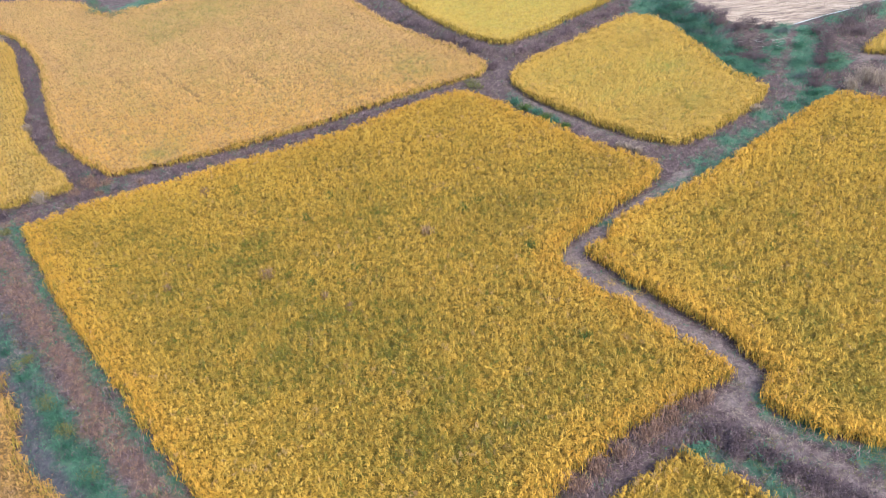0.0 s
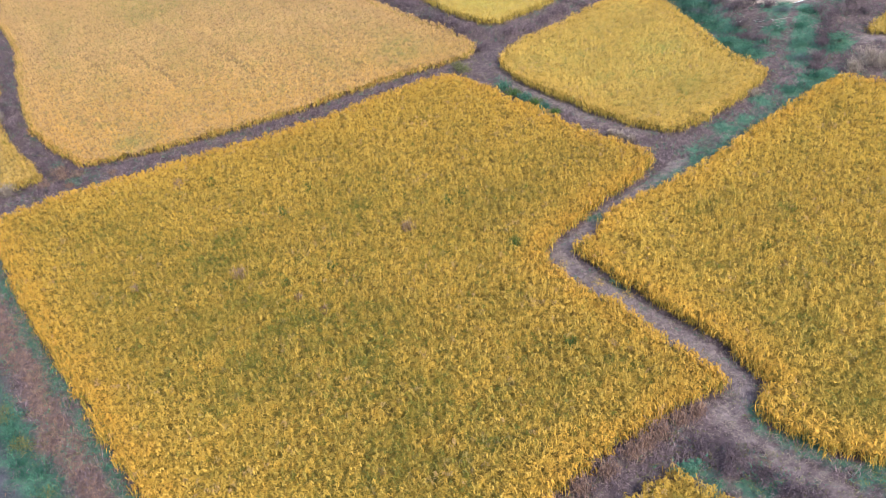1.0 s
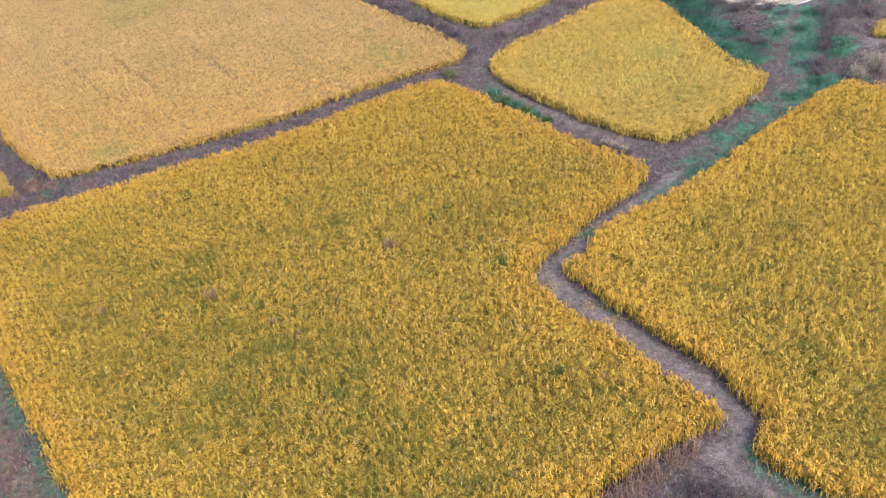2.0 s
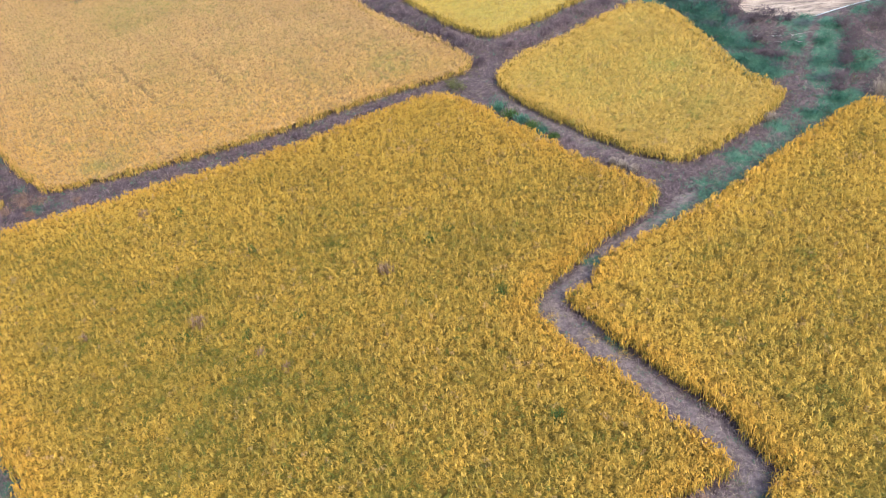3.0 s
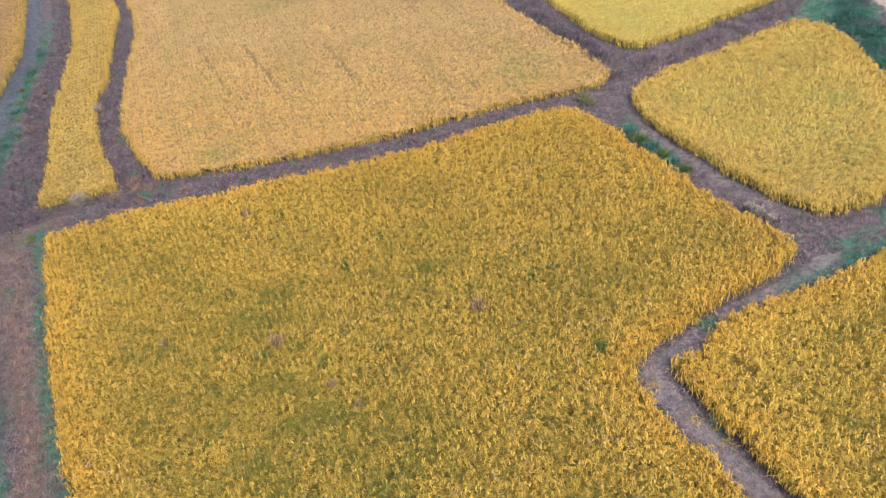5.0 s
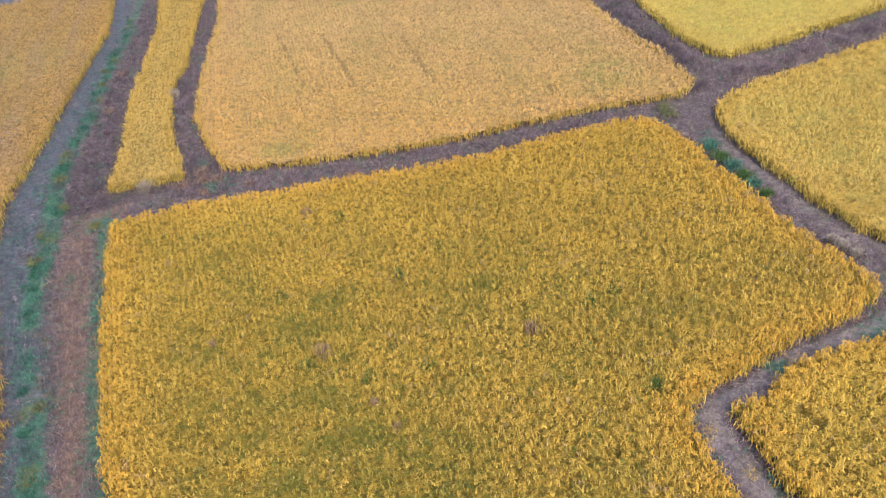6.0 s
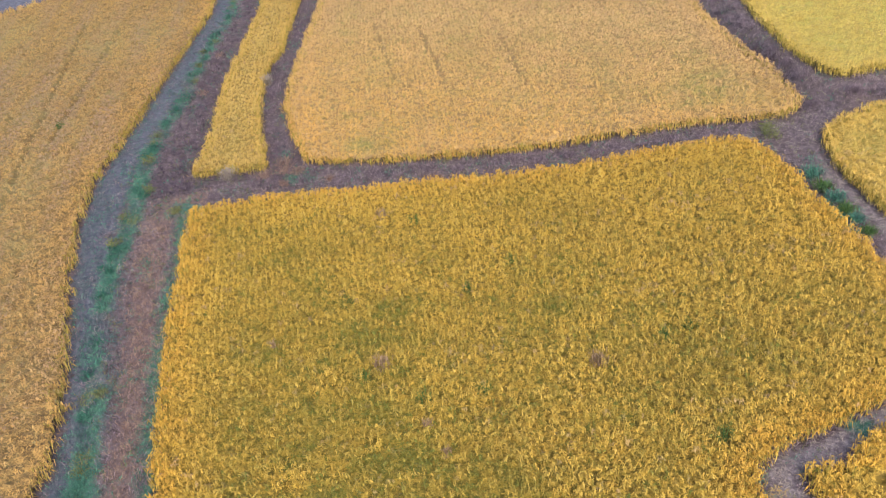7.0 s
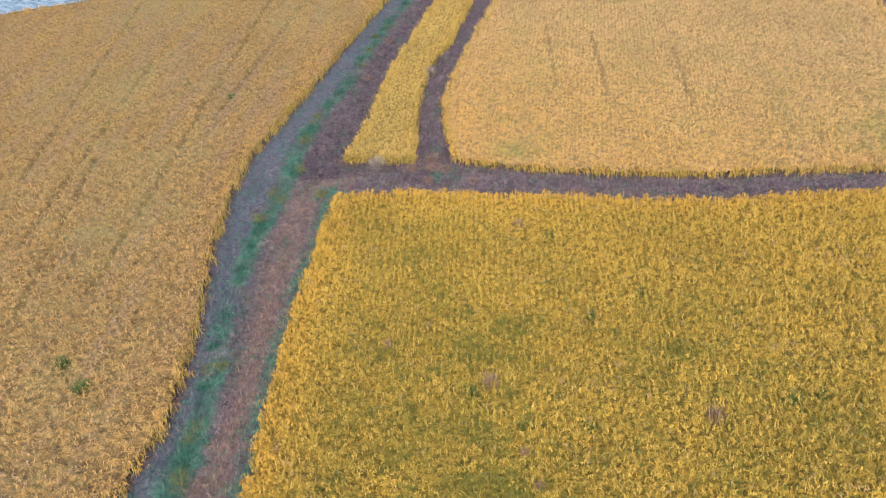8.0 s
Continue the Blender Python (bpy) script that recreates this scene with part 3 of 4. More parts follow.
    # closed layer of lower leaves, with the shade between hills painted into its colour
    cell = 0.17 if tint in ("amber", "orange") else 0.20 if key != "upper" else 0.28
    bx, by = np.arange(px.min(), px.max(), cell), np.arange(py.min(), py.max(), cell)
    BX, BY = np.meshgrid(bx, by)
    LD = -distance(poly, BX, BY)
    ok = LD > 0.22
    full = ok[:-1, :-1] & ok[:-1, 1:] & ok[1:, 1:] & ok[1:, :-1]
    j = np.arange(BX.size).reshape(BX.shape)
    q = np.stack([j[:-1, :-1], j[:-1, 1:], j[1:, 1:], j[1:, :-1]], -1)[full]
    used, inv = np.unique(q.ravel(), return_inverse=True)
    fx, fy = BX.ravel()[used], BY.ravel()[used]
    hump = waves(fx, fy, 0.62, 41)
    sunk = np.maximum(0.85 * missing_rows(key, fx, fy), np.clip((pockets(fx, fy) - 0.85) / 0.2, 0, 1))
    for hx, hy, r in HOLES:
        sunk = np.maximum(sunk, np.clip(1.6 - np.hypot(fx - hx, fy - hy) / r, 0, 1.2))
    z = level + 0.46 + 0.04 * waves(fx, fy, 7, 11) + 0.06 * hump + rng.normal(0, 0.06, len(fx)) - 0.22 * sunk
    # darkest in the sunk pockets, missing rows and holes, as shade would make them
    shade_tone = np.clip((-0.08 if tint in ("amber", "orange") else -0.13) + 0.10 * hump + rng.normal(0, 0.15, len(fx)), -0.3, 0.6) - 0.45 * sunk
    verd = np.clip(0.8 * greening(fx, fy) + np.abs(rng.normal(0, 0.16, len(fx))) - 0.05, 0, 0.8) * np.clip(LD.ravel()[used] / 3.0, 0.15, 1)
    under = new("lower_leaves", mesh_from("lower_leaves", np.stack([fx, fy, z], 1), np.full(len(q), 4), inv.ravel(), [("tone", shade_tone), ("green", verd)]))
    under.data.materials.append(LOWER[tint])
    under.parent = thing
    tagged(under, "dense brown lower leaves under the ears, shade painted in", kind="stuff")
    return thing


rice_field("middle", "ripe amber rice with greener patches, bounded by footpaths")
rice_field("east", "ripe amber rice beside the zigzag trodden footpath")
rice_field("diamond", "lemon-gold ripe rice in a small diamond plot")
rice_field("north", "pale orange ripe rice behind the dry grass bank")
rice_field("strip", "narrow strip of yellow rice between bank and track")
rice_field("west", "tan-orange ripe rice beside the farm track, streaked")
rice_field("upper", "lemon-yellow rice on the higher terrace behind a bank")
rice_field("corner", "small greenish-gold rice corner below the path junction")
rice_field("patch", "small yellow rice patch beyond the dry weeds")


# ---- grass on the banks and the track ----
def tufts(x, y, rng, k, size, flat, width, material, name, label, category):
    """Tufts of k blades at each place, as one sheet of stuff."""
    X, Y, S = np.repeat(x, k), np.repeat(y, k), np.repeat(size, k)
    m = len(X)
    lean = np.repeat(rng.uniform(0, 6.28, len(x)), k) + rng.normal(0, 0.9, m)
    X, Y = X + rng.normal(0, 0.06, m), Y + rng.normal(0, 0.06, m)
    z = ground_z(X, Y) - 0.02
    S = S * rng.uniform(0.6, 1.3, m)
    rise = S * rng.uniform(0.35, 0.9, m) * (1 - flat * 0.7)
    sheet = blades(np.stack([X, Y, z], 1), lean, S * rng.uniform(0.35, 0.9, m) * (0.6 + flat), rise, rise * rng.uniform(0.4, 1.2, m), width * rng.uniform(0.6, 1.3, m), 9, 1.0)
    ob = new(name, mesh_from(name, *sheet))
    ob.data.materials.append(material)
    return tagged(ob, label, category, "bank grass", "stuff")


grng = np.random.RandomState(41)
n_sow = int(108 * 100 * 54)
sx_, sy_ = grng.uniform(-64, 44, n_sow), grng.uniform(20, 120, n_sow)
sdist = gaps(sx_, sy_)
nearest = np.min(np.stack([sdist[n] for n in NAMES]), 0)
free = (nearest > 0.02) & (nearest < 5.5) & (distance(STUBBLE, sx_, sy_) > 0.2) & (nearest < np.where(sy_ > 98, 2.0, 5.5)) & ~((sx_ > 20) & (sy_ < 40)) & (sx_ < 22 + 0.25 * sy_)
free &= grng.uniform(size=n_sow) < np.interp(sy_, [42, 58, 80, 100], [1.0, 0.72, 0.5, 0.35])
sx_, sy_ = sx_[free], sy_[free]
sdist = {n: v[free] for n, v in sdist.items()}
cov = covers(sx_, sy_, sdist)
order = np.argsort(np.stack([sdist[n] for n in NAMES]), 0)[:2]
pick, pick2 = grng.uniform(size=len(sx_)), grng.uniform(size=len(sx_))
mottle = 0.34 * waves(sx_, sy_, 2.4, 51) + 0.3 * waves(sx_, sy_, 0.9, 53)
to_road = np.minimum(sdist["middle"], sdist["strip"])
along = (sdist["west"] < 8) & (sx_ < -9) & (to_road < 8)
u_road = sdist["west"] / (sdist["west"] + np.clip(to_road, 0.01, None))
p_turf = np.clip(cov["turf"] * np.where(along, 0.6, 1.05) + mottle, 0, 0.94)
p_rust = np.clip(cov["rust"] * 0.9 + mottle * cov["rust"] + 0.10 * (waves(sx_, sy_, 4.0, 57) > 0.7), 0, 0.9)
p_teal = along * np.clip(band(u_road, -0.3, 0.18, 0.1) * 0.95 + (0.7 + 0.25 * (sy_ > 60)) * band(u_road, 0.1, 0.52, 0.1) + np.clip((44 - sy_) / 20, 0, 0.3) * (u_road < 0.45) + mottle, 0, 0.9)
p_olive = np.clip(along * (0.55 * band(u_road, 0.34, 0.5, 0.08) + 0.25 * band(u_road, 0.9, 1.2, 0.05)) + 0.10 + mottle * 0.5, 0, 0.6)
kinds = np.full(len(sx_), "dry", "U6")
p_purple = np.clip(np.where(along & (sdist["strip"] < sdist["middle"]), 0.8 * band(u_road, 0.56, 1.2, 0.1), 0.0) + 0.5 * ((sdist["strip"] < 4) & (sdist["north"] < 4)) + mottle * 0.8, 0, 0.85) * (sdist["middle"] > 1.5) * (sdist["east"] > 3)
for label_, p_ in (("purple", p_purple), ("rust", p_rust), ("olive", p_olive), ("teal", p_teal), ("turf", p_turf)):
    kinds = np.where(grng.uniform(size=len(sx_)) < p_, label_, kinds)
bare = np.maximum(cov["trod"], cov["road"] * (1 - p_teal)) > 0.45
near_end = (kinds == "turf") & (sy_ < 32.5) & (sx_ > 0)
kinds = np.where(near_end & (pick2 < 0.75), np.where(pick2 < 0.4, "teal", "olive"), kinds)
kinds = np.where((kinds == "dry") & (pick2 < np.where(bare, 0.6, np.where(along, 0.07, np.where(sy_ > 68, 0.48, 0.30)))), "pale", kinds)
sown = pick < np.where(bare, 0.85, 0.95)
BANKS = {"dry": (DRY, "dry_grass", "withered mauve-brown grass", 0.42), "rust": (RUST, "rust_grass", "rust-red withered grass", 0.44), "turf": (GREEN, "green_grass", "deep green grass", 0.38),
         "olive": (OLIVE, "olive_grass", "yellowing olive grass", 0.32), "teal": (TEAL, "low_weeds", "dull grey-green low weeds", 0.28), "purple": (PURPLE, "dark_weeds", "dark purple withered weed stalks", 0.5), "pale": (PALE, "straw_litter", "bleached straw litter lying", 0.28)}
PLACES = {frozenset(("middle", "north")): "on the bank between two rice fields", frozenset(("middle", "west")): "along the farm track", frozenset(("strip", "west")): "along the farm track",
          frozenset(("middle", "east")): "beside the zigzag footpath", frozenset(("middle", "diamond")): "on the path below the diamond plot",
          frozenset(("diamond", "east")): "on the lane beside the diamond plot", frozenset(("strip", "north")): "on the bank along the narrow strip",
          frozenset(("diamond", "upper")): "on the terrace bank", frozenset(("north", "upper")): "on the bank of the higher terrace", frozenset(("middle", "corner")): "round the path junction",
          frozenset(("east", "corner")): "round the path junction", frozenset(("diamond", "north")): "where the banks meet"}
spots = {}
for idx in range(len(sx_)):
    spots.setdefault(PLACES.get(frozenset((NAMES[order[0, idx]], NAMES[order[1, idx]])), "on the rough ground beyond the plots"), []).append(idx)
for where, ids in spots.items():
    ids = np.array(ids)
    grow = 1.35 if "terrace" in where else 1.0
    for kind, (mat, name, words, tall_) in BANKS.items():
        sel = ids[(kinds[ids] == kind) & sown[ids]]
        if len(sel) < 40:
            continue
        size = np.where(bare[sel], 0.27 if kind == "pale" else 0.17, tall_ * grow * (1 + 0.45 * waves(sx_[sel], sy_[sel], 1.6, 55)))
        tufts(sx_[sel], sy_[sel], np.random.RandomState(len(sel)), 4, np.clip(size, 0.1, 1), 0.85 if kind == "pale" else 0.4, 0.016 if kind == "pale" else 0.024, mat, name, words + " " + where, "grass")


# ---- single plants and things ----
def height(x, y):
    return float(ground_z(np.array([x]), np.array([y]))[0])


def twig_mesh(name, lines, thick, material):
    """Tapered three-sided twigs along bent lines (start, bend, end)."""
    vs, fs = [], []
    for a, b, c in lines:
        at = len(vs)
        d = (c - a).normalized()
        s = d.orthogonal().normalized()
        t = d.cross(s)
        for p, r in ((a, thick), (b, thick * 0.65)):
            for q in range(3):
                w = 2 * math.pi * q / 3
                vs.append(p + (s * math.cos(w) + t * math.sin(w)) * r)
        vs.append(c)
        for q in range(3):
            e = (q + 1) % 3
            fs += [(at + q, at + e, at + 3 + e, at + 3 + q), (at + 3 + q, at + 3 + e, at + 6)]
    me = bpy.data.meshes.new(name)
    me.from_pydata([tuple(v) for v in vs], [], fs)
    me.materials.append(material)
    return me


WOOD = plain_rough("grey_twigs", [(0.3, (0.05, 0.045, 0.047)), (0.7, (0.17, 0.155, 0.155))], 14)
BLEACHED = plain_rough("bleached_wood", [(0.3, (0.30, 0.29, 0.30)), (0.7, (0.48, 0.46, 0.46))], 14)
PINK = grass_material("seed_heads", [(0.2, (0.17, 0.11, 0.07)), (0.5, (0.28, 0.19, 0.12)), (0.9, (0.40, 0.29, 0.20))])
BRAMBLE = grass_material("bramble_leaves", [(0.2, (0.045, 0.034, 0.046)), (0.5, (0.115, 0.088, 0.108)), (0.8, (0.20, 0.158, 0.185))])
BUSHGREEN = grass_material("bush_leaves", [(0.2, (0.0342, 0.09, 0.0681)), (0.5, (0.0714, 0.178, 0.126)), (0.85, (0.147, 0.256, 0.162))])
FALLEN = grass_material("fallen_rice_ears", [(0.2, (0.30, 0.20, 0.05)), (0.6, (0.58, 0.40, 0.09)), (0.95, (0.70, 0.52, 0.15))])


def shrub(x, y, r, h, leaves, name, label, category, seed, n_leaf=420, leaf=0.13):
    """A low bush: an Empty at its foot, bent branches, and a loose crown of many small leaves."""
    rng = random.Random(seed)
    base = new(name)
    base.location = (x, y, height(x, y) - 0.05)
    lines, ends = [], []
    for _ in range(26):
        a = rng.uniform(0, 6.283)
        s, k = r * rng.uniform(0.3, 1.0), h * rng.uniform(0.6, 1.05)
        p0 = Vector((rng.gauss(0, r * 0.25), rng.gauss(0, r * 0.25), 0))
        p1 = p0 + Vector((math.cos(a) * s * 0.4, math.sin(a) * s * 0.4, k * 0.65))
        p2 = p0 + Vector((math.cos(a) * s, math.sin(a) * s, k * rng.uniform(0.7, 1.0)))
        lines.append((p0, p1, p2))
        ends.append((p1, p2))
    ob = new("brushwood", twig_mesh("brushwood", lines, 0.018, WOOD))
    ob.parent = base
    tagged(ob, "tangled bare brown twigs", kind="stuff")
    nrng = np.random.RandomState(seed)
    k = nrng.randint(0, len(ends), n_leaf)
    f = nrng.uniform(-0.5, 1.1, n_leaf)[:, None]
    e0, e1 = np.array([tuple(e[0]) for e in ends])[k], np.array([tuple(e[1]) for e in ends])[k]
    at = e0 * (1 - f) + e1 * f + nrng.normal(0, 0.10 * r + 0.04, (n_leaf, 3))
    at[:, 2] = np.clip(at[:, 2], 0.03, None)
    ln = leaf * nrng.uniform(0.6, 1.6, n_leaf)
    crown = new("leaves", mesh_from("leaves", *blades(at, nrng.uniform(0, 6.28, n_leaf), ln, nrng.uniform(-0.03, 0.08, n_leaf), nrng.uniform(-0.14, 0.10, n_leaf), ln * 0.42, seed, 1.5)))
    crown.data.materials.append(leaves)
    crown.parent = base
    return tagged(base, label, category)


def tussock(x, y, r, h, material, name, label, category, seed, n=90, plume=None, droop=0.5):
    """A fountain of long leaves, with seed plumes where it has them."""
    n *= 2
    rng = np.random.RandomState(seed)
    base = new(name)
    base.location = (x, y, height(x, y) - 0.03)
    b = np.stack([rng.normal(0, r * 0.38, n), rng.normal(0, r * 0.38, n), np.zeros(n)], 1)
    rise = h * rng.uniform(0.45, 1.0, n)
    ob = new("leaves", mesh_from("leaves", *blades(b, rng.uniform(0, 6.28, n), r * rng.uniform(0.3, 1.1, n), rise, rise * rng.uniform(droop, 1.25, n), rng.uniform(0.014, 0.03, n), seed, 0.6)))
    ob.data.materials.append(material)
    ob.parent = base
    if plume:
        m = 40
        b = np.stack([rng.normal(0, r * 0.5, m), rng.normal(0, r * 0.5, m), h * rng.uniform(0.7, 1.1, m)], 1)
        p = new("plumes", mesh_from("plumes", *blades(b, rng.uniform(0, 6.28, m), rng.uniform(0.08, 0.25, m), rng.uniform(0.0, 0.12, m), rng.uniform(-0.1, 0.15, m), rng.uniform(0.04, 0.08, m), seed + 1, 1.0)))
        p.data.materials.append(plume)
        p.parent = base
        tagged(p, "pale feathery seed plumes", kind="stuff")
    return tagged(base, label, category)


# weeds standing in the crop
PADDYWEED = grass_material("paddy_weed_leaves", [(0.2, (0.03, 0.065, 0.018)), (0.5, (0.065, 0.13, 0.032)), (0.85, (0.14, 0.20, 0.05))])
for q, (x, y, r, h) in enumerate([(-2.2, 48.6, 0.42, 1.1), (-11.7, 45.4, 0.45, 1.1), (-8.0, 42.5, 0.22, 0.95), (-6.6, 41.3, 0.2, 0.92), (-17.6, 45.1, 0.22, 0.92), (-17.8, 57.6, 0.3, 0.95)]):
    tussock(x, y, r, h, PINK, "barnyard_weed", "pinkish-brown seeding weed standing in ripe rice", "weed", 300 + q, 120)
for q, (x, y, r, h) in enumerate([(-12.3, 44.5, 0.4, 0.85), (3.8, 45.6, 0.42, 0.95), (5.5, 36.4, 0.5, 0.95), (-15.6, 57.4, 0.35, 0.9), (-28.9, 34.9, 0.55, 1.0), (-31.4, 35.6, 0.4, 0.95), (-8.8, 55.1, 0.4, 0.9),
                                  (0.3, 51.3, 0.4, 0.9), (-10.1, 52.1, 0.35, 0.9), (-15.6, 49.2, 0.45, 0.9), (1.2, 52.3, 0.45, 0.9), (-8.9, 43.9, 0.5, 0.9), (-6.5, 45.4, 0.4, 0.9), (17.0, 43.0, 0.4, 0.9), (-48.6, 63.0, 0.4, 0.9)]):
    tussock(x, y, r, h, PADDYWEED, "green_weed", "dark green weed clump among the rice ears", "weed", 330 + q, 60)
# path and bank plants
for q, (x, y, r, h) in enumerate([(5.3, 68.1, 0.7, 0.8), (6.0, 66.9, 0.6, 0.65), (6.7, 65.8, 0.6, 0.6), (7.3, 64.8, 0.55, 0.55), (7.9, 63.9, 0.5, 0.5), (8.6, 62.9, 0.45, 0.45)]):
    tussock(x, y, r, h, PADDYWEED if q % 2 else GREEN, "sedge_clump", "long-leaved green sedge beside the field path", "sedge", 360 + q, 120)
for q, (x, y, r, h) in enumerate([(12.2, 57.9, 0.34, 0.6), (12.8, 57.3, 0.3, 0.5), (11.7, 58.5, 0.25, 0.45), (-30.7, 59.9, 0.55, 0.85), (-36.9, 74.4, 0.5, 0.9), (-50.8, 103.4, 0.7, 1.1), (31.9, 65.0, 0.9, 1.4), (30.6, 64.2, 0.7, 1.2), (32.7, 64.3, 0.9, 1.3), (22.6, 61.8, 0.4, 0.5)]):
    tussock(x, y, r, h, PALE, "silver_grass", "bleached straw-coloured grass tuft with plumes", "grass tuft", 380 + q, 110, PALE, 0.7)
for q, (x, y, r, h) in enumerate([(-27.7, 62.3, 0.7, 0.55), (-27.0, 61.4, 0.6, 0.5), (-28.3, 60.6, 0.6, 0.5), (-26.0, 61.4, 0.5, 0.45), (9.3, 30.9, 0.5, 0.8), (8.3, 30.3, 0.6, 0.85), (7.6, 29.8, 0.5, 0.8), (6.9, 29.3, 0.55, 0.75), (5.7, 28.5, 0.5, 0.75), (4.6, 27.7, 0.5, 0.7), (3.6, 26.9, 0.6, 0.7), (10.1, 31.3, 0.4, 0.7)]):
    tussock(x, y, r, h, RUST, "rust_weed", "rust-red withered weed at the field edge", "weed", 400 + q, 100)
for q, (x, y) in enumerate([(9.0, 40.6), (7.8, 41.7), (6.2, 43.7)]):
    tussock(x, y, 0.4, 0.14, FALLEN, "fallen_rice", "fallen golden rice stalks lying on the path", "rice stalks", 420 + q, 16, None, 0.2)
# dry tussocks that make the terrace banks and the long bank uneven
brng = random.Random(15)
BANK_LINES = [((6.0, 78.9), (9.0, 80.2), 5), ((9.4, 80.9), (19.0, 90.2), 15), ((3.6, 80.6), (-4.8, 96.0), 13), ((1.0, 73.0), (-14.5, 64.7), 14), ((-15.0, 64.2), (-29.0, 58.6), 12), ((-30.2, 63.4), (-38.0, 79.0), 10), ((-36.0, 61.5), (-45.5, 80.0), 9)]
bank_q = 0
for (ax, ay), (bx_, by_), count in BANK_LINES:
    for q in range(count):
        f = (q + brng.uniform(0.1, 0.9)) / count
        big = 1.25 if ay > 78 else 0.9
        tussock(ax + (bx_ - ax) * f + brng.gauss(0, 0.3), ay + (by_ - ay) * f + brng.gauss(0, 0.3), big * brng.uniform(0.4, 0.75), big * brng.uniform(0.35, 0.65), brng.choice((DRY, DRY, DRY, DRY, RUST)) if ay < 78 else brng.choice((DRY, DRY, BRAMBLE)),
                "dry_tussock", "withered mauve-brown grass tussock on the field bank", "grass tuft", 600 + bank_q, 70, None, 0.35)
        bank_q += 1
# rank green weeds on the ridge of the track, and long grass on the green bank
wrng = random.Random(23)
weed_q = 0
for (ax, ay), (bx_, by_) in zip(RIDGE, RIDGE[1:]):
    count = max(1, round(math.hypot(bx_ - ax, by_ - ay) / 0.75))
    for q in range(count):
        f = (q + wrng.uniform(0.1, 0.9)) / count
        wx, wy = ax + (bx_ - ax) * f + wrng.gauss(0, 0.22), ay + (by_ - ay) * f + wrng.gauss(0, 0.22)
        if (41.0 < wy < 46.0 and wrng.random() < 0.65) or wy > 92:
            continue
        tussock(wx, wy, wrng.uniform(0.35, 0.65), wrng.uniform(0.25, 0.5), wrng.choice((WEED, WEED, GREEN, OLIVE, TEAL)), "track_weed", "rank dark green weed clump on the farm track ridge", "weed", 800 + weed_q, 45, None, 0.4)
        weed_q += 1
lrng = random.Random(31)
slope = [(22.2 + 0.5 * lrng.gauss(0, 1) + 1.2 * lrng.random() + 0.02 * (86 - yy), yy + lrng.gauss(0, 0.3), lrng.uniform(0.7, 1.1), lrng.uniform(0.4, 0.7)) for yy in np.arange(68.5, 89, 0.55)]
slope += [(lrng.uniform(23.6, 26.2), lrng.uniform(68.2, 71.5), lrng.uniform(0.7, 1.0), lrng.uniform(0.4, 0.6)) for _ in range(10)]
slope += [(29.6, 76.2, 0.7, 0.35), (29.0, 74.6, 0.7, 0.35), (28.0, 72.2, 0.7, 0.3), (30.7, 74.3, 0.7, 0.35), (29.5, 72.0, 0.6, 0.3), (28.7, 69.5, 0.7, 0.35), (27.8, 67.2, 0.7, 0.35), (30.4, 67.6, 0.6, 0.5), (26.6, 63.0, 0.7, 0.4), (27.8, 64.2, 0.7, 0.45), (25.4, 62.4, 0.6, 0.4)]
for q, (x, y, r, h) in enumerate(slope):
    tussock(x, y, r, h, (GREEN, GREEN, WEED, GREEN, TEAL)[q % 5], "long_grass", "long arching green grass on the bank", "grass tuft", 900 + q, 130, None, 0.3)
# brambles and bushes
for q, (x, y, r, h) in enumerate([(9.7, 29.4, 0.7, 0.5), (10.9, 28.8, 0.7, 0.6), (10.4, 28.2, 0.6, 0.5), (11.6, 27.6, 0.6, 0.5), (12.3, 26.7, 0.7, 0.6), (13.3, 25.9, 0.7, 0.6), (14.3, 24.9, 0.8, 0.6), (31.7, 73.8, 0.8, 0.8), (31.8, 72.5, 0.9, 0.9), (31.6, 71.2, 1.0, 1.0), (30.8, 69.8, 0.9, 0.9), (30.0, 68.5, 0.8, 0.8), (28.9, 66.6, 0.8, 0.7), (28.4, 65.6, 0.7, 0.6),
                                  (33.6, 73.4, 1.1, 1.2), (34.8, 75.2, 1.2, 1.3), (36.2, 76.0, 1.4, 1.4), (37.8, 77.2, 1.4, 1.4), (35.3, 73.4, 1.2, 1.2), (26.0, 76.8, 1.0, 0.9), (27.2, 77.0, 1.0, 0.9), (28.2, 75.8, 0.8, 0.8), (25.4, 74.4, 0.8, 0.8),
                                  (24.6, 82.0, 1.0, 0.9), (25.5, 80.3, 1.0, 0.9), (24.9, 78.6, 0.8, 0.8), (25.2, 72.0, 0.8, 0.7), (26.3, 71.2, 0.7, 0.6), (4.3, 77.6, 0.7, 0.6)]):
    shrub(x, y, r, h, BRAMBLE, "bramble", "purple-brown leafless bramble thicket on the bank", "bramble", 440 + q, 620, 0.09)
for q, (x, y, r, h) in enumerate([(23.9, 79.4, 0.8, 0.6), (24.4, 71.0, 0.8, 0.6), (31.1, 68.5, 0.8, 0.7), (-38.6, 108.6, 1.5, 1.2), (-41.2, 110.6, 1.6, 1.4), (-35.6, 112.6, 1.6, 1.2), (-43.5, 115.2, 1.6, 1.4), (8.9, 28.4, 0.5, 0.4)]):
    shrub(x, y, r, h, BUSHGREEN, "bush", "low dark green bush with dense narrow leaves", "bush", 480 + q, 620, 0.16)
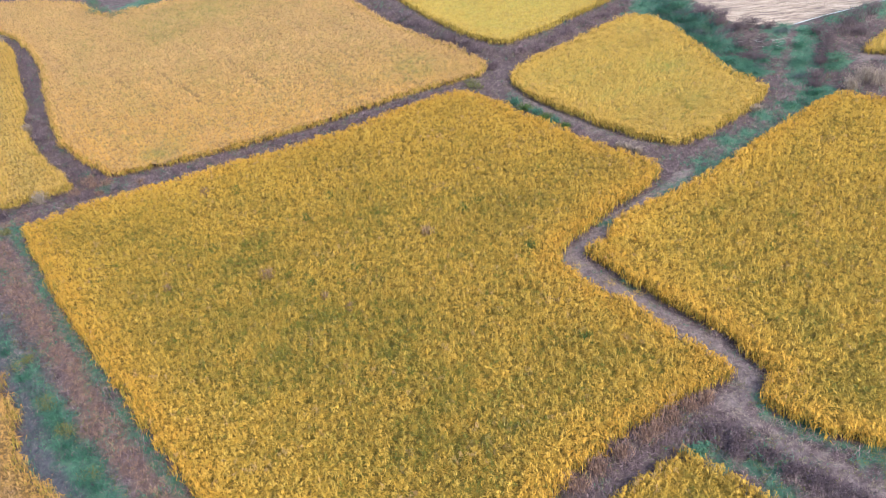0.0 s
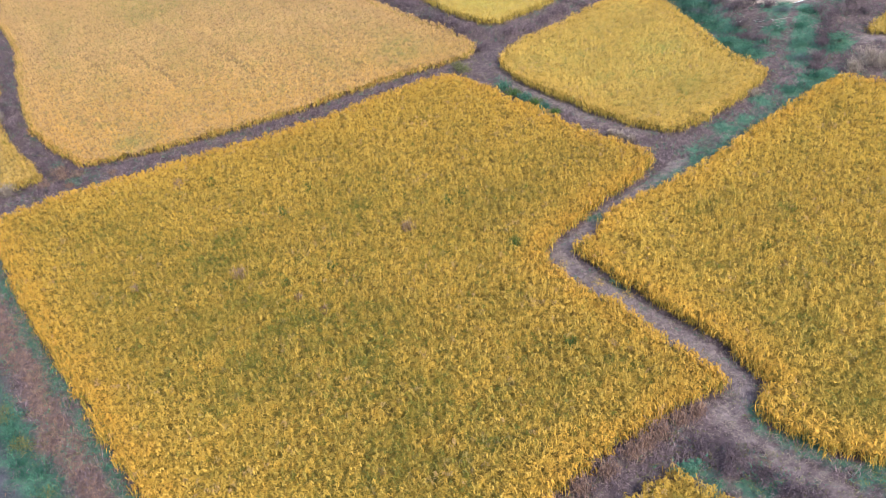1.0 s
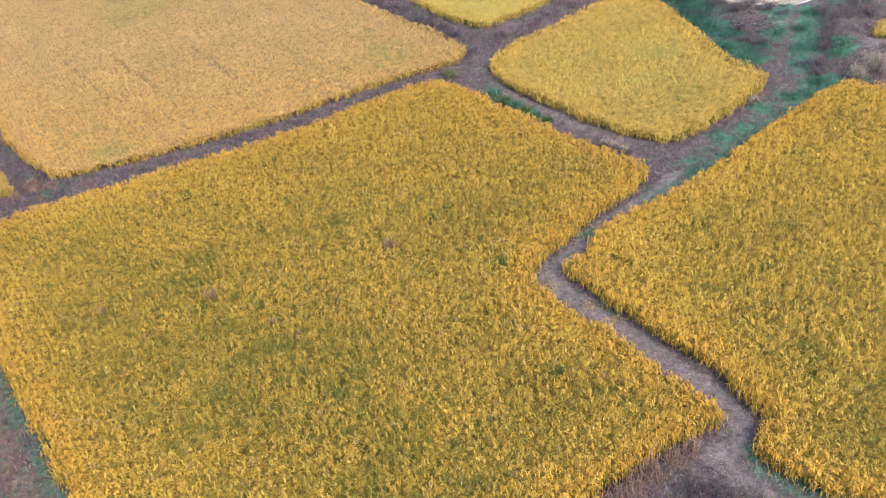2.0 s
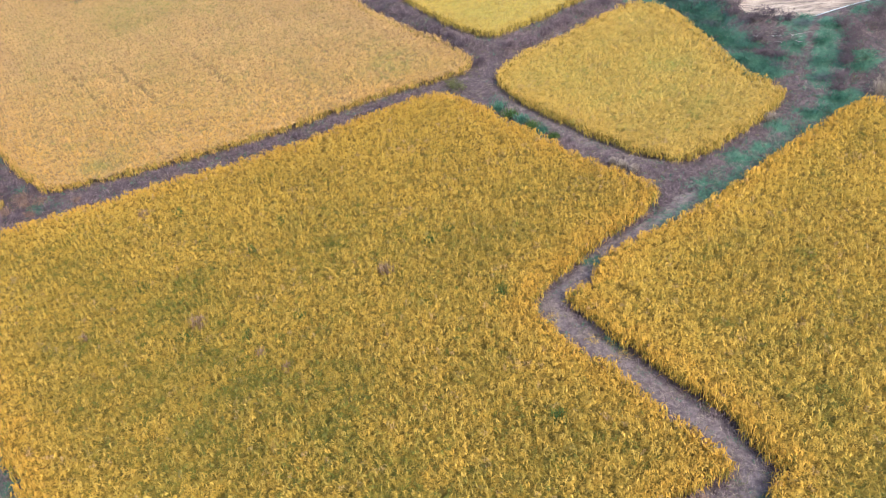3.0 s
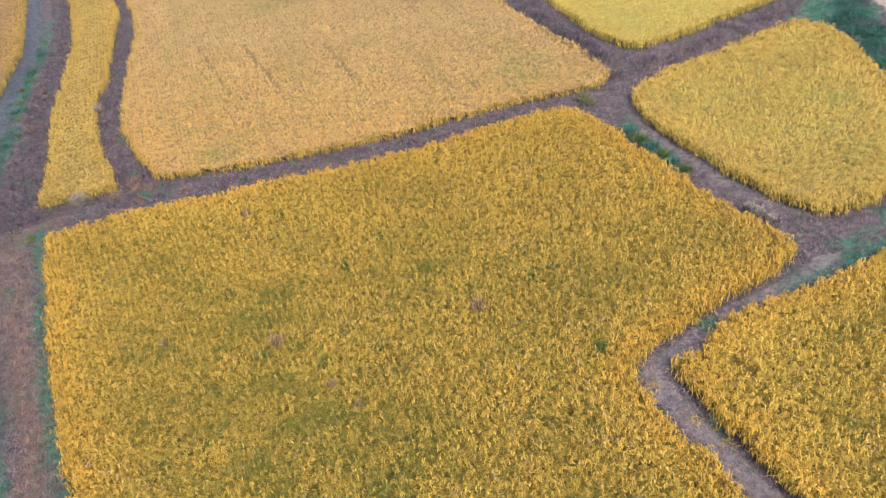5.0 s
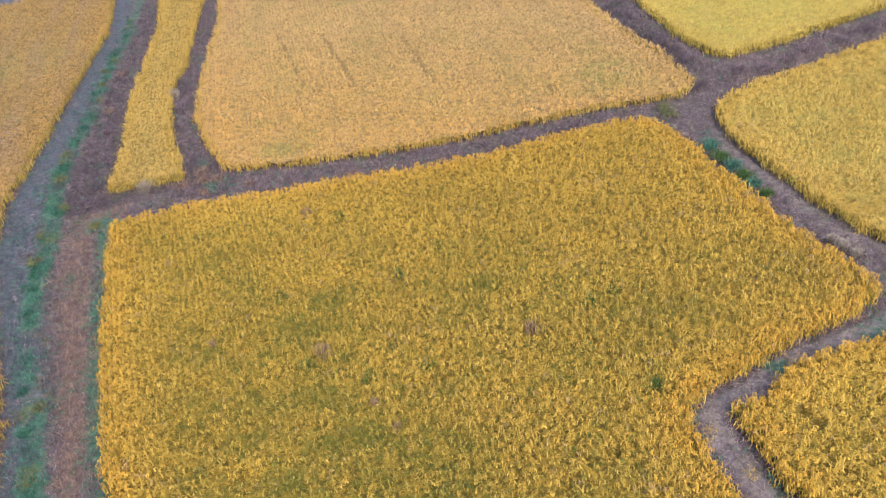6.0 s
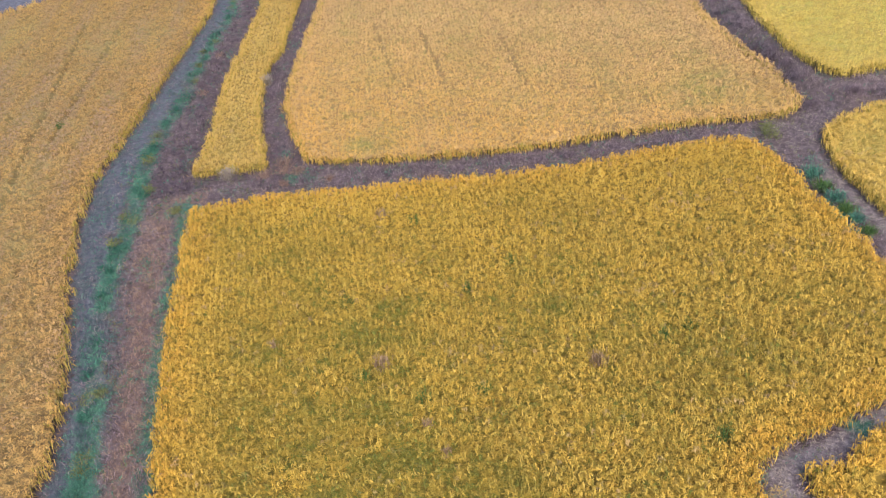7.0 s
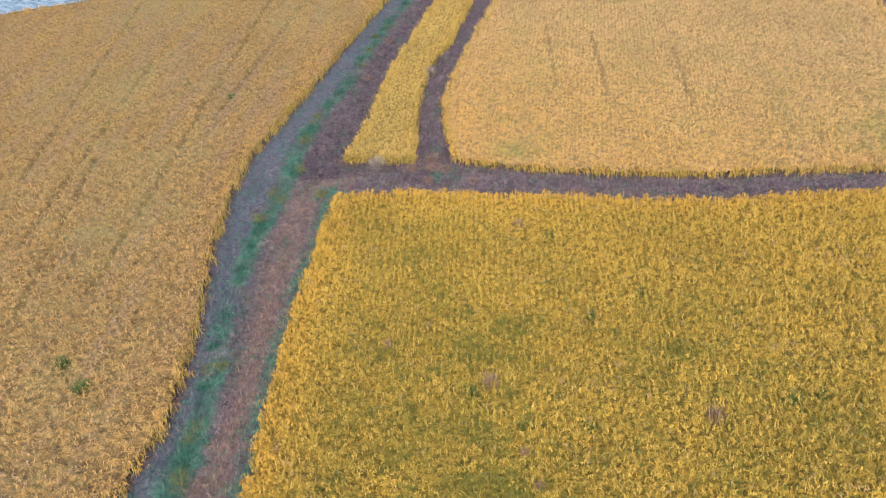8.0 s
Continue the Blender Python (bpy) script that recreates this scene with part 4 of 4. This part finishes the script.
for q, (x, y, r, h) in enumerate([(-35.0, 56.9, 0.5, 0.5), (2.4, 73.0, 0.8, 0.6), (2.0, 73.8, 0.6, 0.5), (-31.2, 54.9, 0.4, 0.4), (-32.8, 50.9, 0.5, 0.45), (-37.9, 60.3, 0.6, 0.5)]):
    shrub(x, y, r, h, OLIVE, "weed_bush", "yellow-green weedy bush on the dry bank", "bush", 500 + q, 300)

# heap of cut branches on the bank
heap_r = random.Random(77)
pile = new("brush_pile")
pile.location = (26.6, 72.7, height(26.6, 72.7))
sticks = [twig_mesh("branch", [(Vector((0, 0, 0)), Vector((L * 0.5, heap_r.uniform(-0.15, 0.15), 0.1)), Vector((L, heap_r.uniform(-0.3, 0.3), heap_r.uniform(-0.1, 0.2)))),
                               (Vector((L * 0.45, 0, 0.09)), Vector((L * 0.65, 0.15, 0.15)), Vector((L * 0.9, 0.35, 0.2)))], 0.018, WOOD) for L in (0.6, 0.9, 1.1)]
pale_sticks = [m_.copy() for m_ in sticks]
for m_ in pale_sticks:
    m_.materials.clear()
    m_.materials.append(BLEACHED)
for q in range(70):
    st = new("branch", sticks[q % 3] if q % 7 else pale_sticks[q % 3])
    st.parent = pile
    st.matrix_basis = pose(heap_r.gauss(0, 0.9), heap_r.gauss(0, 0.8), 0.25 + heap_r.uniform(0.05, 1.0), heap_r.uniform(-25, 25), heap_r.uniform(-35, 20), heap_r.uniform(0, 360))
tagged(pile, "heap of grey cut branches on the grassy bank", "brush pile")

# white water pipe along the harvested field
pipe_mat, pnt, pb = nodes_of("white_plastic", 0.45)
pnt.links.new(ramp(pnt, noise_of(pnt, 3.0), [(0.3, (0.36, 0.46, 0.58)), (0.7, (0.52, 0.60, 0.70))]), pb.inputs["Base Color"])
pipe = new("water_pipe")
pipe.location = (30.5, 76.1, height(30.5, 76.1) + 0.12)
run = bpy.data.curves.new("tube", "CURVE")
run.dimensions, run.bevel_depth, run.bevel_resolution = "3D", 0.028, 2
sp = run.splines.new("POLY")
steps = 24
sp.points.add(steps)
for q in range(steps + 1):
    f = q / steps
    px_, py_ = 30.5 + 14.5 * f, 76.1 + 5.9 * f + 0.12 * math.sin(5 * f)
    sp.points[q].co = (px_ - pipe.location.x, py_ - pipe.location.y, 1.78 + 0.04 * math.sin(9 * f) - pipe.location.z, 1)
tube = new("tube", run)
tube.data.materials.append(pipe_mat)
tube.parent = pipe
for q in (8, 16):
    ring = bmesh.new()
    bmesh.ops.create_cone(ring, cap_ends=True, segments=12, radius1=0.06, radius2=0.06, depth=0.18)
    me = bpy.data.meshes.new("coupling")
    ring.to_mesh(me)
    ring.free()
    me.materials.append(pipe_mat)
    c = new("coupling", me)
    c.parent = pipe
    p0 = sp.points[q].co
    c.matrix_basis = Matrix.Translation(p0[:3]) @ Vector((14.5, 5.9, 0)).to_track_quat("Z", "Y").to_matrix().to_4x4()
tagged(pipe, "white plastic water pipe along the harvested field", "pipe")

# straw rows on the harvested field
hrng = np.random.RandomState(88)
hx, hy = hrng.uniform(24, 48, 8000), hrng.uniform(76, 104, 8000)
rowv = -hx * math.sin(radians(22)) + hy * math.cos(radians(22))
rowv_near = np.round(rowv / 0.55) * 0.55 + hrng.normal(0, 0.07, len(hx))
hx, hy = hx - (rowv_near - rowv) * math.sin(radians(22)), hy + (rowv_near - rowv) * math.cos(radians(22))
ok_h = (distance(STUBBLE, hx, hy) < -0.1) & (waves(hx, hy, 5.0, 61) < 0.8)
tufts(hx[ok_h], hy[ok_h], hrng, 3, np.full(ok_h.sum(), 0.22), 0.5, 0.04, PALE, "rice_stubble", "rows of pale cut rice stubble and straw", "stubble")

# pond beyond the track-side field
pond_mat, qnt, qb = nodes_of("pond_water", 0.12)
qnt.links.new(ramp(qnt, noise_of(qnt, 0.5, 5.0, 0.65, (1.0, 3.0, 1.0), 0.6), [(0.4, (0.05, 0.07, 0.08)), (0.6, (0.16, 0.19, 0.20))]), qb.inputs["Base Color"])
qbump = qnt.nodes.new("ShaderNodeBump")
qbump.inputs["Strength"].default_value = 0.35
qnt.links.new(noise_of(qnt, 2.2, 4.0, 0.6, (1.0, 3.0, 1.0), 0.6), qbump.inputs["Height"])
qnt.links.new(qbump.outputs[0], qb.inputs["Normal"])
shore = [(-93.0, 60.5), (-90.3, 66.1), (-88.0, 69.4), (-85.2, 72.5), (-79.0, 82.0), (-84.0, 94.0), (-105.0, 96.0), (-116.0, 80.0), (-106.0, 62.0)]
pm = bpy.data.meshes.new("pond")
pm.from_pydata([(x, y, 0.24) for x, y in shore], [], [tuple(range(len(shore)))])
pm.materials.append(pond_mat)
tagged(new("pond", pm), "pale grey rippled pond water beyond the rice", "water", kind="structure")
